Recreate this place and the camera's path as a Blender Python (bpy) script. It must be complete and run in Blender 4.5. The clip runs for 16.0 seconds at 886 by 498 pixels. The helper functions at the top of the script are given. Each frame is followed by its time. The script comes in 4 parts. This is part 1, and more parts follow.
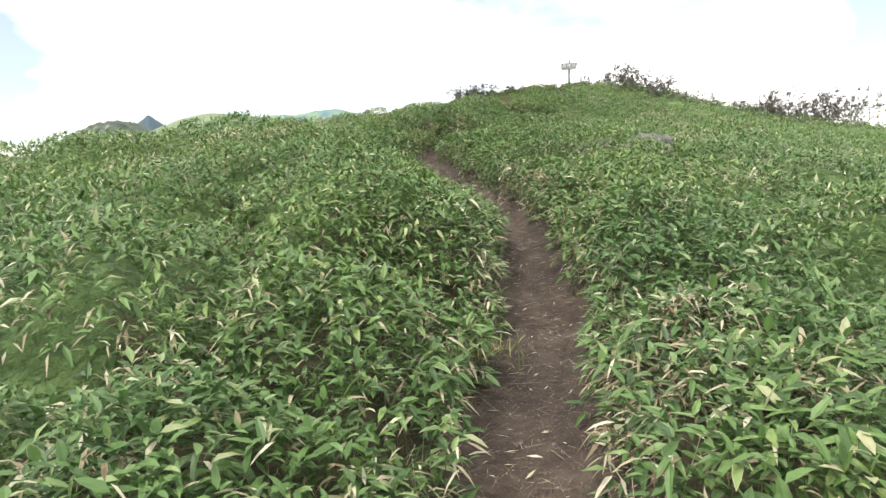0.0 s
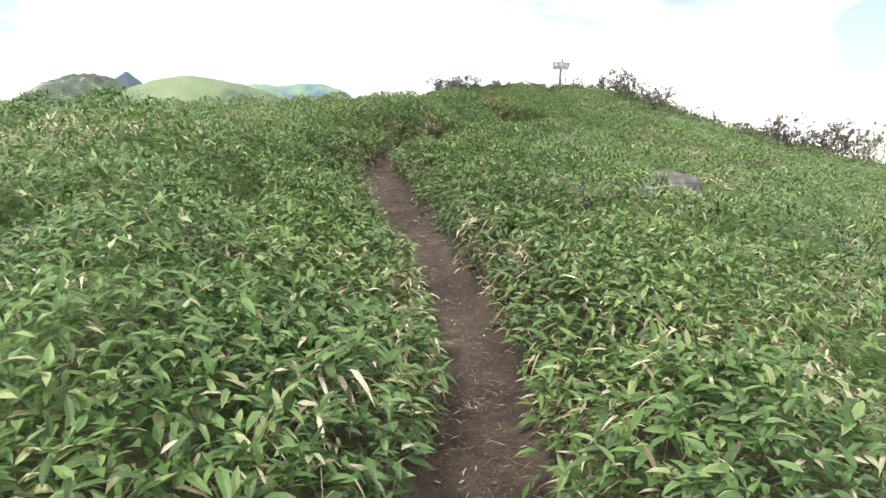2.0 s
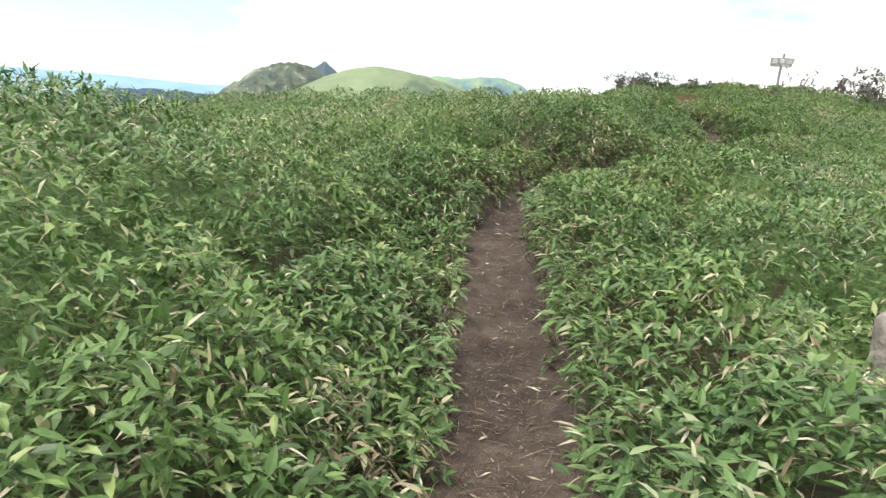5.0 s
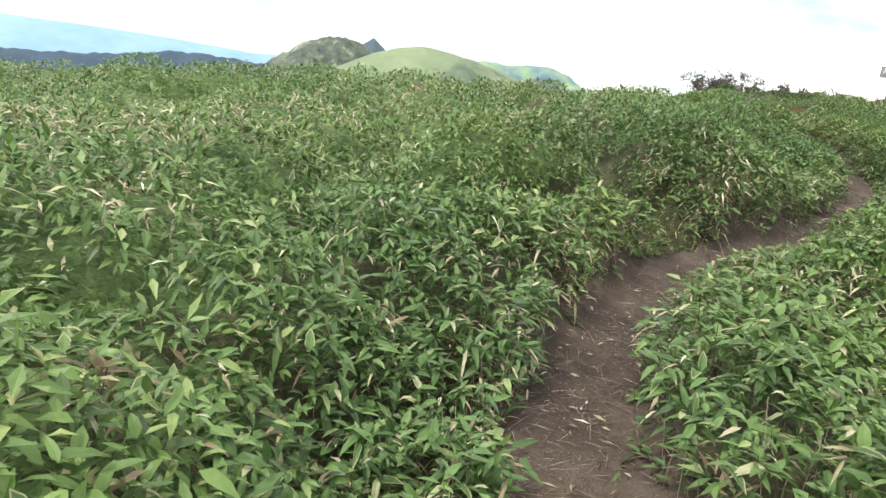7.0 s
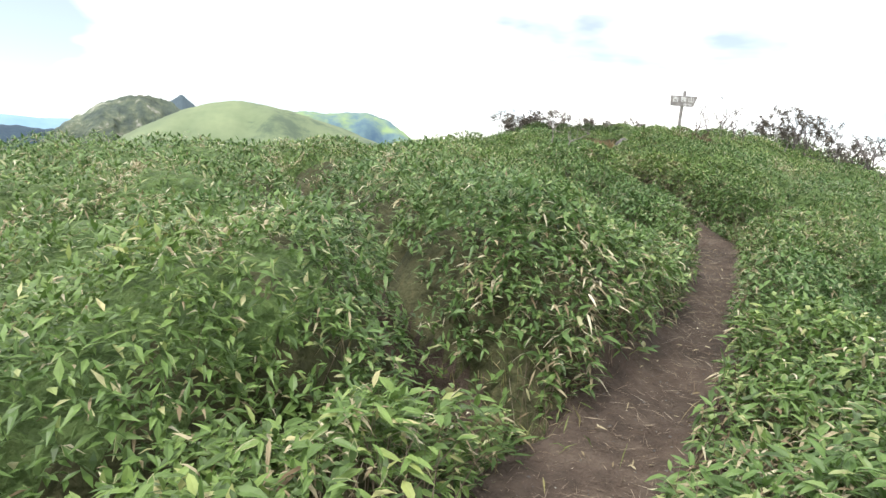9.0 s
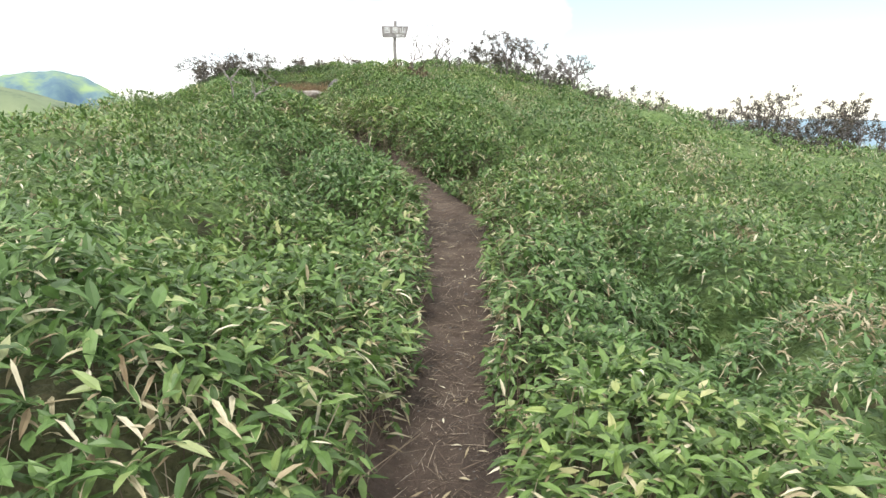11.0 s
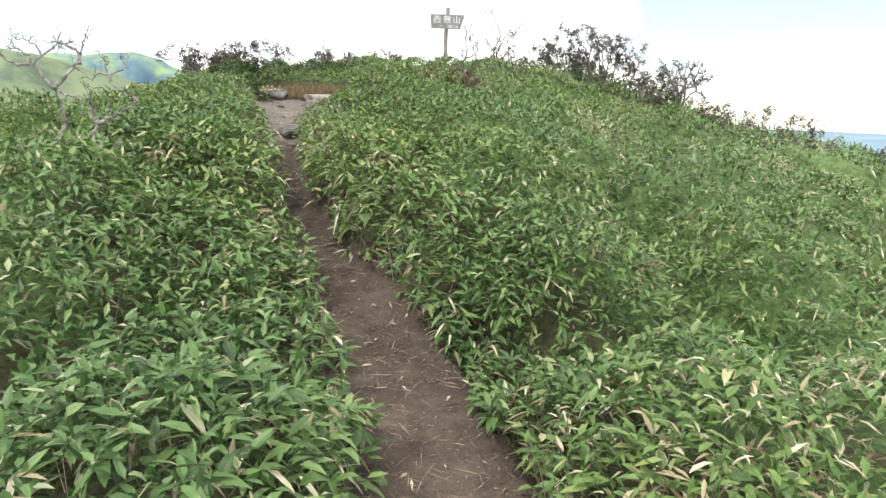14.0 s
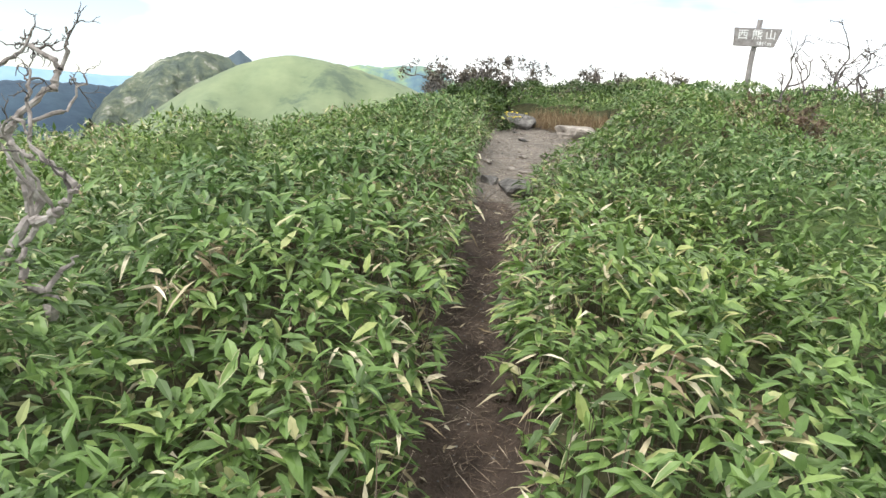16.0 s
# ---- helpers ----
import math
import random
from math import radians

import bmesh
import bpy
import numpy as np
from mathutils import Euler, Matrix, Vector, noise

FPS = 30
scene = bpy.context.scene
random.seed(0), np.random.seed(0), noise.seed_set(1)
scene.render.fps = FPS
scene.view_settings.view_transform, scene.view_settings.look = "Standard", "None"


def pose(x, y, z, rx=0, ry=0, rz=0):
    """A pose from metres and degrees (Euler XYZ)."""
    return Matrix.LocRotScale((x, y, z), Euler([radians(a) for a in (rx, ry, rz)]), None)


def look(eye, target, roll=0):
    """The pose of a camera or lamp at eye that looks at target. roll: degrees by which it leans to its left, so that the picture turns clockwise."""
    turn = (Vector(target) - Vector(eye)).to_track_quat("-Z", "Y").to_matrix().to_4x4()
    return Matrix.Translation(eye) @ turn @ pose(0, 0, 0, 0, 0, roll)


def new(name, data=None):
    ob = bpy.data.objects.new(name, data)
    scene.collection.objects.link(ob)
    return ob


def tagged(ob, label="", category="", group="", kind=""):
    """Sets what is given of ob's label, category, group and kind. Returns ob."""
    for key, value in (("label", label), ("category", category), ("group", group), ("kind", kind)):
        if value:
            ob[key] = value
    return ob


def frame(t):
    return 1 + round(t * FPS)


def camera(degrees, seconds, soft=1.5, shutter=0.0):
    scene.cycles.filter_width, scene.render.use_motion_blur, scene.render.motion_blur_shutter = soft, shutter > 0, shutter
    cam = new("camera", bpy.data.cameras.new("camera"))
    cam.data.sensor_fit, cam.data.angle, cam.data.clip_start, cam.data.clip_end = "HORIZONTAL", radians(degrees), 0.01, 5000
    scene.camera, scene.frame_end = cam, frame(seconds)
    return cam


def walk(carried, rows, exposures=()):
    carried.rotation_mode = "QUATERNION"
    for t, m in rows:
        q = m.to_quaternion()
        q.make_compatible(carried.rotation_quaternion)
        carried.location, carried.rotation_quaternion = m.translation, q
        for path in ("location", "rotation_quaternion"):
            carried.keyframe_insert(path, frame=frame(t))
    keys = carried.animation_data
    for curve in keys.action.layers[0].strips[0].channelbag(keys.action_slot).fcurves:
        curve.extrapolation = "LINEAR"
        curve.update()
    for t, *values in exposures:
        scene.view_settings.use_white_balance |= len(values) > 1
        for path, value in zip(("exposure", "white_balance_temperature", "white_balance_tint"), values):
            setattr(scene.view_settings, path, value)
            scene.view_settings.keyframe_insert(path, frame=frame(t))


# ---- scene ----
cam = camera(70.0, 16.0)
PATH = [
    (0, (1.072, -0.367, 0.157), (0.959, 1.601, -0.18), -3.1),
    (0.5, (1.071, 0.191, 0.239), (0.983, 2.147, -0.168), 0.7),
    (1, (1.107, 0.773, 0.247), (0.98, 2.728, -0.154), 3.5),
    (1.5, (1.206, 1.295, 0.342), (1.061, 3.242, -0.093), 1.2),
    (2, (1.281, 1.935, 0.439), (1.253, 3.899, 0.061), 2.4),
    (2.5, (1.411, 2.511, 0.467), (1.414, 4.466, 0.044), 1.9),
    (3, (1.465, 2.938, 0.512), (1.377, 4.907, 0.168), -2.1),
    (3.5, (1.43, 3.5, 0.55), (1.353, 5.457, 0.144), 2.6),
    (4, (1.318, 4.116, 0.546), (0.956, 6.012, 0.022), 5.3),
    (4.5, (1.291, 4.56, 0.669), (0.757, 6.439, 0.239), 5.3),
    (4.7, (1.265, 4.854, 0.648), (0.74, 6.737, 0.226), 4.8),
    (6.8, (0.435, 7.732, 0.7), (-0.183, 9.569, 0.208), 8.7),
    (7, (0.402, 7.943, 0.775), (-0.215, 9.783, 0.292), 9.2),
    (7.5, (0.371, 8.447, 0.788), (-0.197, 10.334, 0.445), 6.4),
    (8, (0.256, 8.905, 0.9), (-0.204, 10.799, 0.453), 7.7),
    (8.5, (0.22, 9.463, 0.979), (-0.26, 11.337, 0.471), 7.4),
    (8.7, (0.219, 9.625, 1.038), (-0.185, 11.536, 0.606), 7.1),
    (9, (0.311, 9.989, 1.009), (0.16, 11.962, 0.72), 4.6),
    (9.5, (0.345, 10.428, 1.101), (0.6, 12.381, 0.753), 3.8),
    (10, (0.554, 10.967, 1.144), (1.053, 12.859, 0.729), 0.5),
    (10.2, (0.653, 11.125, 1.135), (1.265, 12.991, 0.761), -1.3),
    (12.3, (1.438, 13.344, 1.328), (2.015, 15.165, 0.737), -1.6),
    (12.5, (1.546, 13.631, 1.332), (2.127, 15.457, 0.761), -0.4),
    (12.6, (1.583, 13.762, 1.394), (2.171, 15.611, 0.907), 0.5),
    (13, (1.706, 14.137, 1.413), (2.295, 15.994, 0.966), 3.2),
    (13.5, (1.966, 14.687, 1.467), (2.466, 16.563, 0.985), 0.4),
    (14, (2.173, 15.255, 1.482), (2.618, 17.15, 1.025), 1.1),
    (14.5, (2.273, 15.773, 1.539), (2.626, 17.692, 1.099), 3.9),
    (15, (2.425, 16.328, 1.65), (2.525, 18.268, 1.171), 1.5),
    (15.5, (2.422, 16.956, 1.647), (2.328, 18.909, 1.23), 3.0),
    (16, (2.35, 17.507, 1.659), (2.038, 19.433, 1.218), 4.2),
]
walk(cam, [(t, look(eye, target, roll)) for t, eye, target, roll in PATH],
     exposures=((0.0, 0.66), (16.0, 0.66)))

# ---- world, sun ----
SUN_ELEVATION, SUN_AZIMUTH = 62.0, 225.0


def build_world():
    world = bpy.data.worlds.new("sky")
    scene.world = world
    world.use_nodes = True
    nt = world.node_tree
    nt.nodes.clear()
    out = nt.nodes.new("ShaderNodeOutputWorld")
    bg = nt.nodes.new("ShaderNodeBackground")
    sky = nt.nodes.new("ShaderNodeTexSky")
    sky.sky_type = "NISHITA"
    sky.sun_disc = False
    sky.sun_elevation = radians(SUN_ELEVATION)
    sky.sun_rotation = radians(SUN_AZIMUTH)
    sky.altitude = 1800
    sky.dust_density = 0.0
    sky.ozone_density = 1.2
    coord = nt.nodes.new("ShaderNodeTexCoord")
    mapping = nt.nodes.new("ShaderNodeMapping")
    mapping.inputs["Scale"].default_value = (1.0, 1.0, 3.2)
    mapping.inputs["Location"].default_value = (0.35, 0.45, 0.2)
    clouds = nt.nodes.new("ShaderNodeTexNoise")
    clouds.inputs["Scale"].default_value = 1.9
    clouds.inputs["Detail"].default_value = 5.0
    clouds.inputs["Roughness"].default_value = 0.5
    ramp = nt.nodes.new("ShaderNodeValToRGB")
    ramp.color_ramp.elements[0].position = 0.37
    ramp.color_ramp.elements[0].color = (0.22, 0.22, 0.22, 1)
    ramp.color_ramp.elements[1].position = 0.51
    mix = nt.nodes.new("ShaderNodeMix")
    mix.data_type = "RGBA"
    mix.inputs["B"].default_value = (13.6, 13.5, 13.1, 1)
    link = nt.links.new
    link(coord.outputs["Generated"], mapping.inputs["Vector"])
    link(mapping.outputs["Vector"], clouds.inputs["Vector"])
    # the cover breaks up on two sides of the sky
    cover = clouds.outputs["Fac"]
    for way, reach, thin in (((0.675, 0.72, 0.16), 0.96, 0.42), ((-0.71, 0.695, 0.07), 0.955, 0.3)):
        dot = nt.nodes.new("ShaderNodeVectorMath")
        dot.operation = "DOT_PRODUCT"
        dot.inputs[1].default_value = way
        link(coord.outputs["Generated"], dot.inputs[0])
        gap = nt.nodes.new("ShaderNodeMapRange")
        gap.interpolation_type = "SMOOTHSTEP"
        gap.inputs["From Min"].default_value, gap.inputs["From Max"].default_value = reach, 1.0
        gap.inputs["To Min"].default_value, gap.inputs["To Max"].default_value = 0.0, thin
        link(dot.outputs["Value"], gap.inputs["Value"])
        sub = nt.nodes.new("ShaderNodeMath")
        sub.operation = "SUBTRACT"
        link(cover, sub.inputs[0])
        link(gap.outputs["Result"], sub.inputs[1])
        cover = sub.outputs["Value"]
    link(cover, ramp.inputs["Fac"])
    link(ramp.outputs["Color"], mix.inputs["Factor"])
    link(sky.outputs["Color"], mix.inputs["A"])
    link(mix.outputs["Result"], bg.inputs["Color"])
    bg.inputs["Strength"].default_value = 0.1
    link(bg.outputs["Background"], out.inputs["Surface"])


build_world()
sun = new("sun", bpy.data.lights.new("sun", "SUN"))
sun.data.energy = 1.9
sun.data.angle = radians(16)
sun.data.color = (1.0, 0.96, 0.9)
a, e = radians(SUN_AZIMUTH), radians(SUN_ELEVATION)
sun.matrix_world = look((0, 0, 40), Vector((0, 0, 40)) - Vector((math.sin(a) * math.cos(e), math.cos(a) * math.cos(e), math.sin(e))))


# ---- materials ----
def material(name, stops, scale=4.0, detail=6.0, roughness=0.8, bump=0.3, bump_scale=60.0, second=None, coords="Object", distance=0.02):
    """A node material: a noise through a colour ramp, multiplied by a second, larger noise, with bump."""
    m = bpy.data.materials.new(name)
    m.use_nodes = True
    nt = m.node_tree
    link = nt.links.new
    bsdf = nt.nodes["Principled BSDF"]
    coord = nt.nodes.new("ShaderNodeTexCoord")
    n1 = nt.nodes.new("ShaderNodeTexNoise")
    n1.inputs["Scale"].default_value = scale
    n1.inputs["Detail"].default_value = detail
    n1.inputs["Roughness"].default_value = 0.65
    link(coord.outputs[coords], n1.inputs["Vector"])
    ramp = nt.nodes.new("ShaderNodeValToRGB")
    cr = ramp.color_ramp
    while len(cr.elements) < len(stops):
        cr.elements.new(0.5)
    for el, (p, c) in zip(cr.elements, stops):
        el.position, el.color = p, (*c, 1)
    link(n1.outputs["Fac"], ramp.inputs["Fac"])
    colour = ramp.outputs["Color"]
    if second:
        s, lo, hi = second
        n2 = nt.nodes.new("ShaderNodeTexNoise")
        n2.inputs["Scale"].default_value = s
        n2.inputs["Detail"].default_value = 3
        link(coord.outputs[coords], n2.inputs["Vector"])
        mr = nt.nodes.new("ShaderNodeMapRange")
        mr.inputs["From Min"].default_value, mr.inputs["From Max"].default_value = 0.3, 0.7
        mr.inputs["To Min"].default_value, mr.inputs["To Max"].default_value = lo, hi
        link(n2.outputs["Fac"], mr.inputs["Value"])
        mul = nt.nodes.new("ShaderNodeMix")
        mul.data_type, mul.blend_type = "RGBA", "MULTIPLY"
        mul.inputs["Factor"].default_value = 1
        link(colour, mul.inputs["A"])
        link(mr.outputs["Result"], mul.inputs["B"])
        colour = mul.outputs["Result"]
    link(colour, bsdf.inputs["Base Color"])
    bsdf.inputs["Roughness"].default_value = roughness
    if bump:
        n3 = nt.nodes.new("ShaderNodeTexNoise")
        n3.inputs["Scale"].default_value = bump_scale
        n3.inputs["Detail"].default_value = 5
        link(coord.outputs[coords], n3.inputs["Vector"])
        b = nt.nodes.new("ShaderNodeBump")
        b.inputs["Strength"].default_value = bump
        b.inputs["Distance"].default_value = distance
        link(n3.outputs["Fac"], b.inputs["Height"])
        link(b.outputs["Normal"], bsdf.inputs["Normal"])
    return m


def leaf_material(name, stops, patch, roughness=0.42, translucent=0.3, gloss=0.35, sheen=0.0, margin=0.0):
    """Leaves: each leaf takes a colour of its own, patches of the stand are lighter or darker, light shines through."""
    m = bpy.data.materials.new(name)
    m.use_nodes = True
    nt = m.node_tree
    link = nt.links.new
    bsdf = nt.nodes["Principled BSDF"]
    out = nt.nodes["Material Output"]
    geo = nt.nodes.new("ShaderNodeNewGeometry")
    ramp = nt.nodes.new("ShaderNodeValToRGB")
    cr = ramp.color_ramp
    while len(cr.elements) < len(stops):
        cr.elements.new(0.5)
    for el, (p, c) in zip(cr.elements, stops):
        el.position, el.color = p, (*c, 1)
    link(geo.outputs["Random Per Island"], ramp.inputs["Fac"])
    coord = nt.nodes.new("ShaderNodeTexCoord")
    n2 = nt.nodes.new("ShaderNodeTexNoise")
    n2.inputs["Scale"].default_value = patch[0]
    n2.inputs["Detail"].default_value = 4
    link(coord.outputs["Object"], n2.inputs["Vector"])
    tint = nt.nodes.new("ShaderNodeValToRGB")
    t = tint.color_ramp
    t.elements[0].position, t.elements[0].color = 0.35, (*patch[1], 1)
    t.elements[1].position, t.elements[1].color = 0.65, (*patch[2], 1)
    link(n2.outputs["Fac"], tint.inputs["Fac"])
    mul = nt.nodes.new("ShaderNodeMix")
    mul.data_type, mul.blend_type = "RGBA", "MULTIPLY"
    mul.inputs["Factor"].default_value = 1
    link(ramp.outputs["Color"], mul.inputs["A"])
    link(tint.outputs["Color"], mul.inputs["B"])
    n3 = nt.nodes.new("ShaderNodeTexNoise")
    n3.inputs["Scale"].default_value = 45
    n3.inputs["Detail"].default_value = 2
    link(coord.outputs["Object"], n3.inputs["Vector"])
    mr = nt.nodes.new("ShaderNodeMapRange")
    mr.inputs["To Min"].default_value, mr.inputs["To Max"].default_value = 0.7, 1.3
    link(n3.outputs["Fac"], mr.inputs["Value"])
    mul2 = nt.nodes.new("ShaderNodeMix")
    mul2.data_type, mul2.blend_type = "RGBA", "MULTIPLY"
    mul2.inputs["Factor"].default_value = 1
    link(mul.outputs["Result"], mul2.inputs["A"])
    link(mr.outputs["Result"], mul2.inputs["B"])
    colour = mul2.outputs["Result"]
    if margin:
        # some leaves have a withered pale rim
        rim = nt.nodes.new("ShaderNodeAttribute")
        rim.attribute_name = "rim"
        edge = nt.nodes.new("ShaderNodeMapRange")
        edge.inputs["From Min"].default_value, edge.inputs["From Max"].default_value = 0.78, 0.9
        link(rim.outputs["Fac"], edge.inputs["Value"])
        some = nt.nodes.new("ShaderNodeMath")
        some.operation = "MULTIPLY_ADD"
        some.inputs[1].default_value, some.inputs[2].default_value = 17.0, 0.37
        link(geo.outputs["Random Per Island"], some.inputs[0])
        fract = nt.nodes.new("ShaderNodeMath")
        fract.operation = "FRACT"
        link(some.outputs["Value"], fract.inputs[0])
        chosen = nt.nodes.new("ShaderNodeMath")
        chosen.operation = "LESS_THAN"
        chosen.inputs[1].default_value = margin
        link(fract.outputs["Value"], chosen.inputs[0])
        both = nt.nodes.new("ShaderNodeMath")
        both.operation = "MULTIPLY"
        link(edge.outputs["Result"], both.inputs[0])
        link(chosen.outputs["Value"], both.inputs[1])
        pale = nt.nodes.new("ShaderNodeMix")
        pale.data_type = "RGBA"
        pale.inputs["B"].default_value = (0.4, 0.4, 0.22, 1)
        link(both.outputs["Value"], pale.inputs["Factor"])
        link(colour, pale.inputs["A"])
        colour = pale.outputs["Result"]
    link(colour, bsdf.inputs["Base Color"])
    bsdf.inputs["Roughness"].default_value = roughness
    bsdf.inputs["Specular IOR Level"].default_value = gloss
    bsdf.inputs["Sheen Weight"].default_value = sheen
    bsdf.inputs["Sheen Roughness"].default_value = 0.4
    bsdf.inputs["Sheen Tint"].default_value = (0.85, 0.95, 0.65, 1)
    trans = nt.nodes.new("ShaderNodeBsdfTranslucent")
    link(colour, trans.inputs["Color"])
    ms = nt.nodes.new("ShaderNodeMixShader")
    ms.inputs["Fac"].default_value = translucent
    link(bsdf.outputs["BSDF"], ms.inputs[1])
    link(trans.outputs["BSDF"], ms.inputs[2])
    link(ms.outputs["Shader"], out.inputs["Surface"])
    return m


M_SASA = leaf_material("bamboo_leaf", [(0.0, (0.05, 0.093, 0.027)), (0.3, (0.09, 0.165, 0.043)), (0.65, (0.13, 0.225, 0.06)), (0.88, (0.18, 0.28, 0.084)), (0.95, (0.28, 0.35, 0.125)), (1.0, (0.48, 0.46, 0.28))],
                       (0.55, (0.8, 0.88, 0.92), (1.18, 1.12, 0.98)), 0.48, 0.22, gloss=0.5, sheen=0.22, margin=0.06)
M_DRY = leaf_material("dry_leaf", [(0.0, (0.19, 0.145, 0.085)), (0.3, (0.34, 0.285, 0.18)), (0.65, (0.5, 0.455, 0.31)), (1.0, (0.7, 0.67, 0.52))],
                      (2.0, (0.8, 0.75, 0.7), (1.1, 1.1, 1.1)), 0.7, 0.15)
M_STALK = leaf_material("old_stalk", [(0.0, (0.08, 0.058, 0.045)), (0.6, (0.18, 0.14, 0.105)), (0.92, (0.33, 0.275, 0.21)), (1.0, (0.5, 0.44, 0.35))], (2.0, (0.8, 0.75, 0.7), (1.1, 1.1, 1.1)), 0.8, 0.05)
M_VERGE = leaf_material("verge_grass", [(0.0, (0.09, 0.14, 0.04)), (0.5, (0.2, 0.24, 0.08)), (0.8, (0.36, 0.32, 0.15)), (1.0, (0.48, 0.4, 0.25))], (3, (0.85, 0.85, 0.85), (1.1, 1.1, 1.1)), 0.6, 0.25)
M_BUSH_LEAF = leaf_material("shrub_leaf", [(0.0, (0.075, 0.068, 0.06)), (0.5, (0.125, 0.115, 0.09)), (0.85, (0.18, 0.165, 0.125)), (1.0, (0.24, 0.18, 0.15))],
                            (2.5, (0.8, 0.8, 0.85), (1.2, 1.15, 1.1)), 0.5, 0.2)
M_MOUND_LEAF = leaf_material("shrub_mound_leaf", [(0.0, (0.035, 0.06, 0.022)), (0.5, (0.065, 0.115, 0.036)), (1.0, (0.13, 0.19, 0.06))],
                             (1.5, (0.8, 0.85, 0.85), (1.15, 1.1, 1.0)), 0.45, 0.2)
M_BROWN_LEAF = leaf_material("brown_shrub_leaf", [(0.0, (0.1, 0.07, 0.05)), (0.5, (0.17, 0.125, 0.09)), (1.0, (0.22, 0.2, 0.1))], (3, (0.8, 0.8, 0.8), (1.15, 1.1, 1.1)), 0.6, 0.2)
M_SOIL = material("trail_soil", [(0.25, (0.04, 0.027, 0.019)), (0.5, (0.086, 0.061, 0.046)), (0.75, (0.155, 0.119, 0.09))], 7, 8, 0.9, 0.9, 90, (1.6, 0.6, 1.3), distance=0.02)
M_LITTER = material("leaf_litter", [(0.3, (0.04, 0.04, 0.02)), (0.5, (0.075, 0.08, 0.035)), (0.72, (0.13, 0.115, 0.06))], 16, 8, 0.95, 0.8, 50, (2.0, 0.7, 1.2))
M_GRAVEL = material("pale_gravel", [(0.3, (0.085, 0.072, 0.06)), (0.5, (0.165, 0.145, 0.122)), (0.7, (0.29, 0.265, 0.23))], 26, 8, 0.9, 0.9, 70, (3, 0.75, 1.2))
# valley forest with its distance haze put into the colour as pale blue
M_VALLEY = material("hazed_valley_forest", [(0.3, (0.15, 0.24, 0.31)), (0.6, (0.19, 0.28, 0.34)), (0.8, (0.23, 0.31, 0.34))], 0.012, 8, 0.95, 0, 1, (0.002, 0.8, 1.2))
M_TURF = material("bamboo_turf", [(0.3, (0.06, 0.105, 0.032)), (0.5, (0.115, 0.19, 0.052)), (0.75, (0.19, 0.265, 0.09))], 9, 9, 0.8, 1.0, 14, (0.5, 0.8, 1.2), distance=0.15)
M_ROCK = material("grey_rock", [(0.3, (0.055, 0.053, 0.05)), (0.46, (0.11, 0.105, 0.1)), (0.6, (0.19, 0.182, 0.17)), (0.7, (0.38, 0.38, 0.34))], 9, 10, 0.88, 0.8, 26, (1.7, 0.7, 1.2), distance=0.03)
M_PALE_ROCK = material("pale_rock", [(0.3, (0.12, 0.1, 0.09)), (0.45, (0.27, 0.24, 0.21)), (0.58, (0.38, 0.345, 0.3)), (0.75, (0.52, 0.5, 0.44))], 8, 8, 0.88, 0.7, 30, (2.5, 0.75, 1.15), distance=0.02)
M_BARK = material("dark_bark", [(0.3, (0.12, 0.105, 0.1)), (0.55, (0.21, 0.185, 0.18)), (0.8, (0.34, 0.32, 0.31))], 18, 8, 0.9, 0.6, 70, None, distance=0.01)
M_TWIG = material("dark_twig", [(0.3, (0.06, 0.05, 0.048)), (0.55, (0.12, 0.105, 0.1)), (0.8, (0.22, 0.2, 0.19))], 22, 8, 0.9, 0.6, 70, None, distance=0.01)
M_DEADWOOD = material("bleached_wood", [(0.3, (0.13, 0.11, 0.1)), (0.5, (0.3, 0.27, 0.25)), (0.75, (0.5, 0.48, 0.45))], 22, 8, 0.85, 0.6, 80, (3, 0.7, 1.15), distance=0.01)
M_SIGNWOOD = material("weathered_sign_wood", [(0.3, (0.17, 0.155, 0.15)), (0.55, (0.29, 0.27, 0.265)), (0.8, (0.38, 0.36, 0.35))], 14, 8, 0.85, 0.4, 60, (3, 0.85, 1.1), distance=0.005)
M_PAINT = material("faded_white_paint", [(0.3, (0.55, 0.55, 0.55)), (0.6, (0.8, 0.8, 0.8))], 30, 6, 0.6, 0, 1)
M_DRYGRASS = leaf_material("dry_grass", [(0.0, (0.19, 0.125, 0.07)), (0.5, (0.29, 0.21, 0.125)), (1.0, (0.4, 0.33, 0.2))], (3, (0.8, 0.8, 0.8), (1.1, 1.1, 1.1)), 0.7, 0.25)
M_FLOWER = material("yellow_petals", [(0.3, (0.7, 0.55, 0.05)), (0.7, (0.8, 0.7, 0.12))], 20, 2, 0.6, 0, 1)
M_DOME = material("sunlit_grass_hill", [(0.37, (0.085, 0.12, 0.08)), (0.46, (0.15, 0.195, 0.11)), (0.7, (0.205, 0.25, 0.14))], 0.022, 7, 0.95, 0, 1, (0.006, 0.8, 1.15))
M_CRAG = material("rocky_green_hill", [(0.34, (0.05, 0.07, 0.065)), (0.48, (0.085, 0.11, 0.085)), (0.58, (0.14, 0.165, 0.11)), (0.66, (0.32, 0.32, 0.28))], 0.05, 9, 0.95, 1.0, 0.1, (0.02, 0.7, 1.2), distance=6)
# the peak's blue-grey is distance haze baked into the base colour
M_CONE = material("haze_tinted_peak", [(0.35, (0.055, 0.085, 0.11)), (0.65, (0.085, 0.12, 0.14))], 0.02, 7, 0.95, 0, 1)
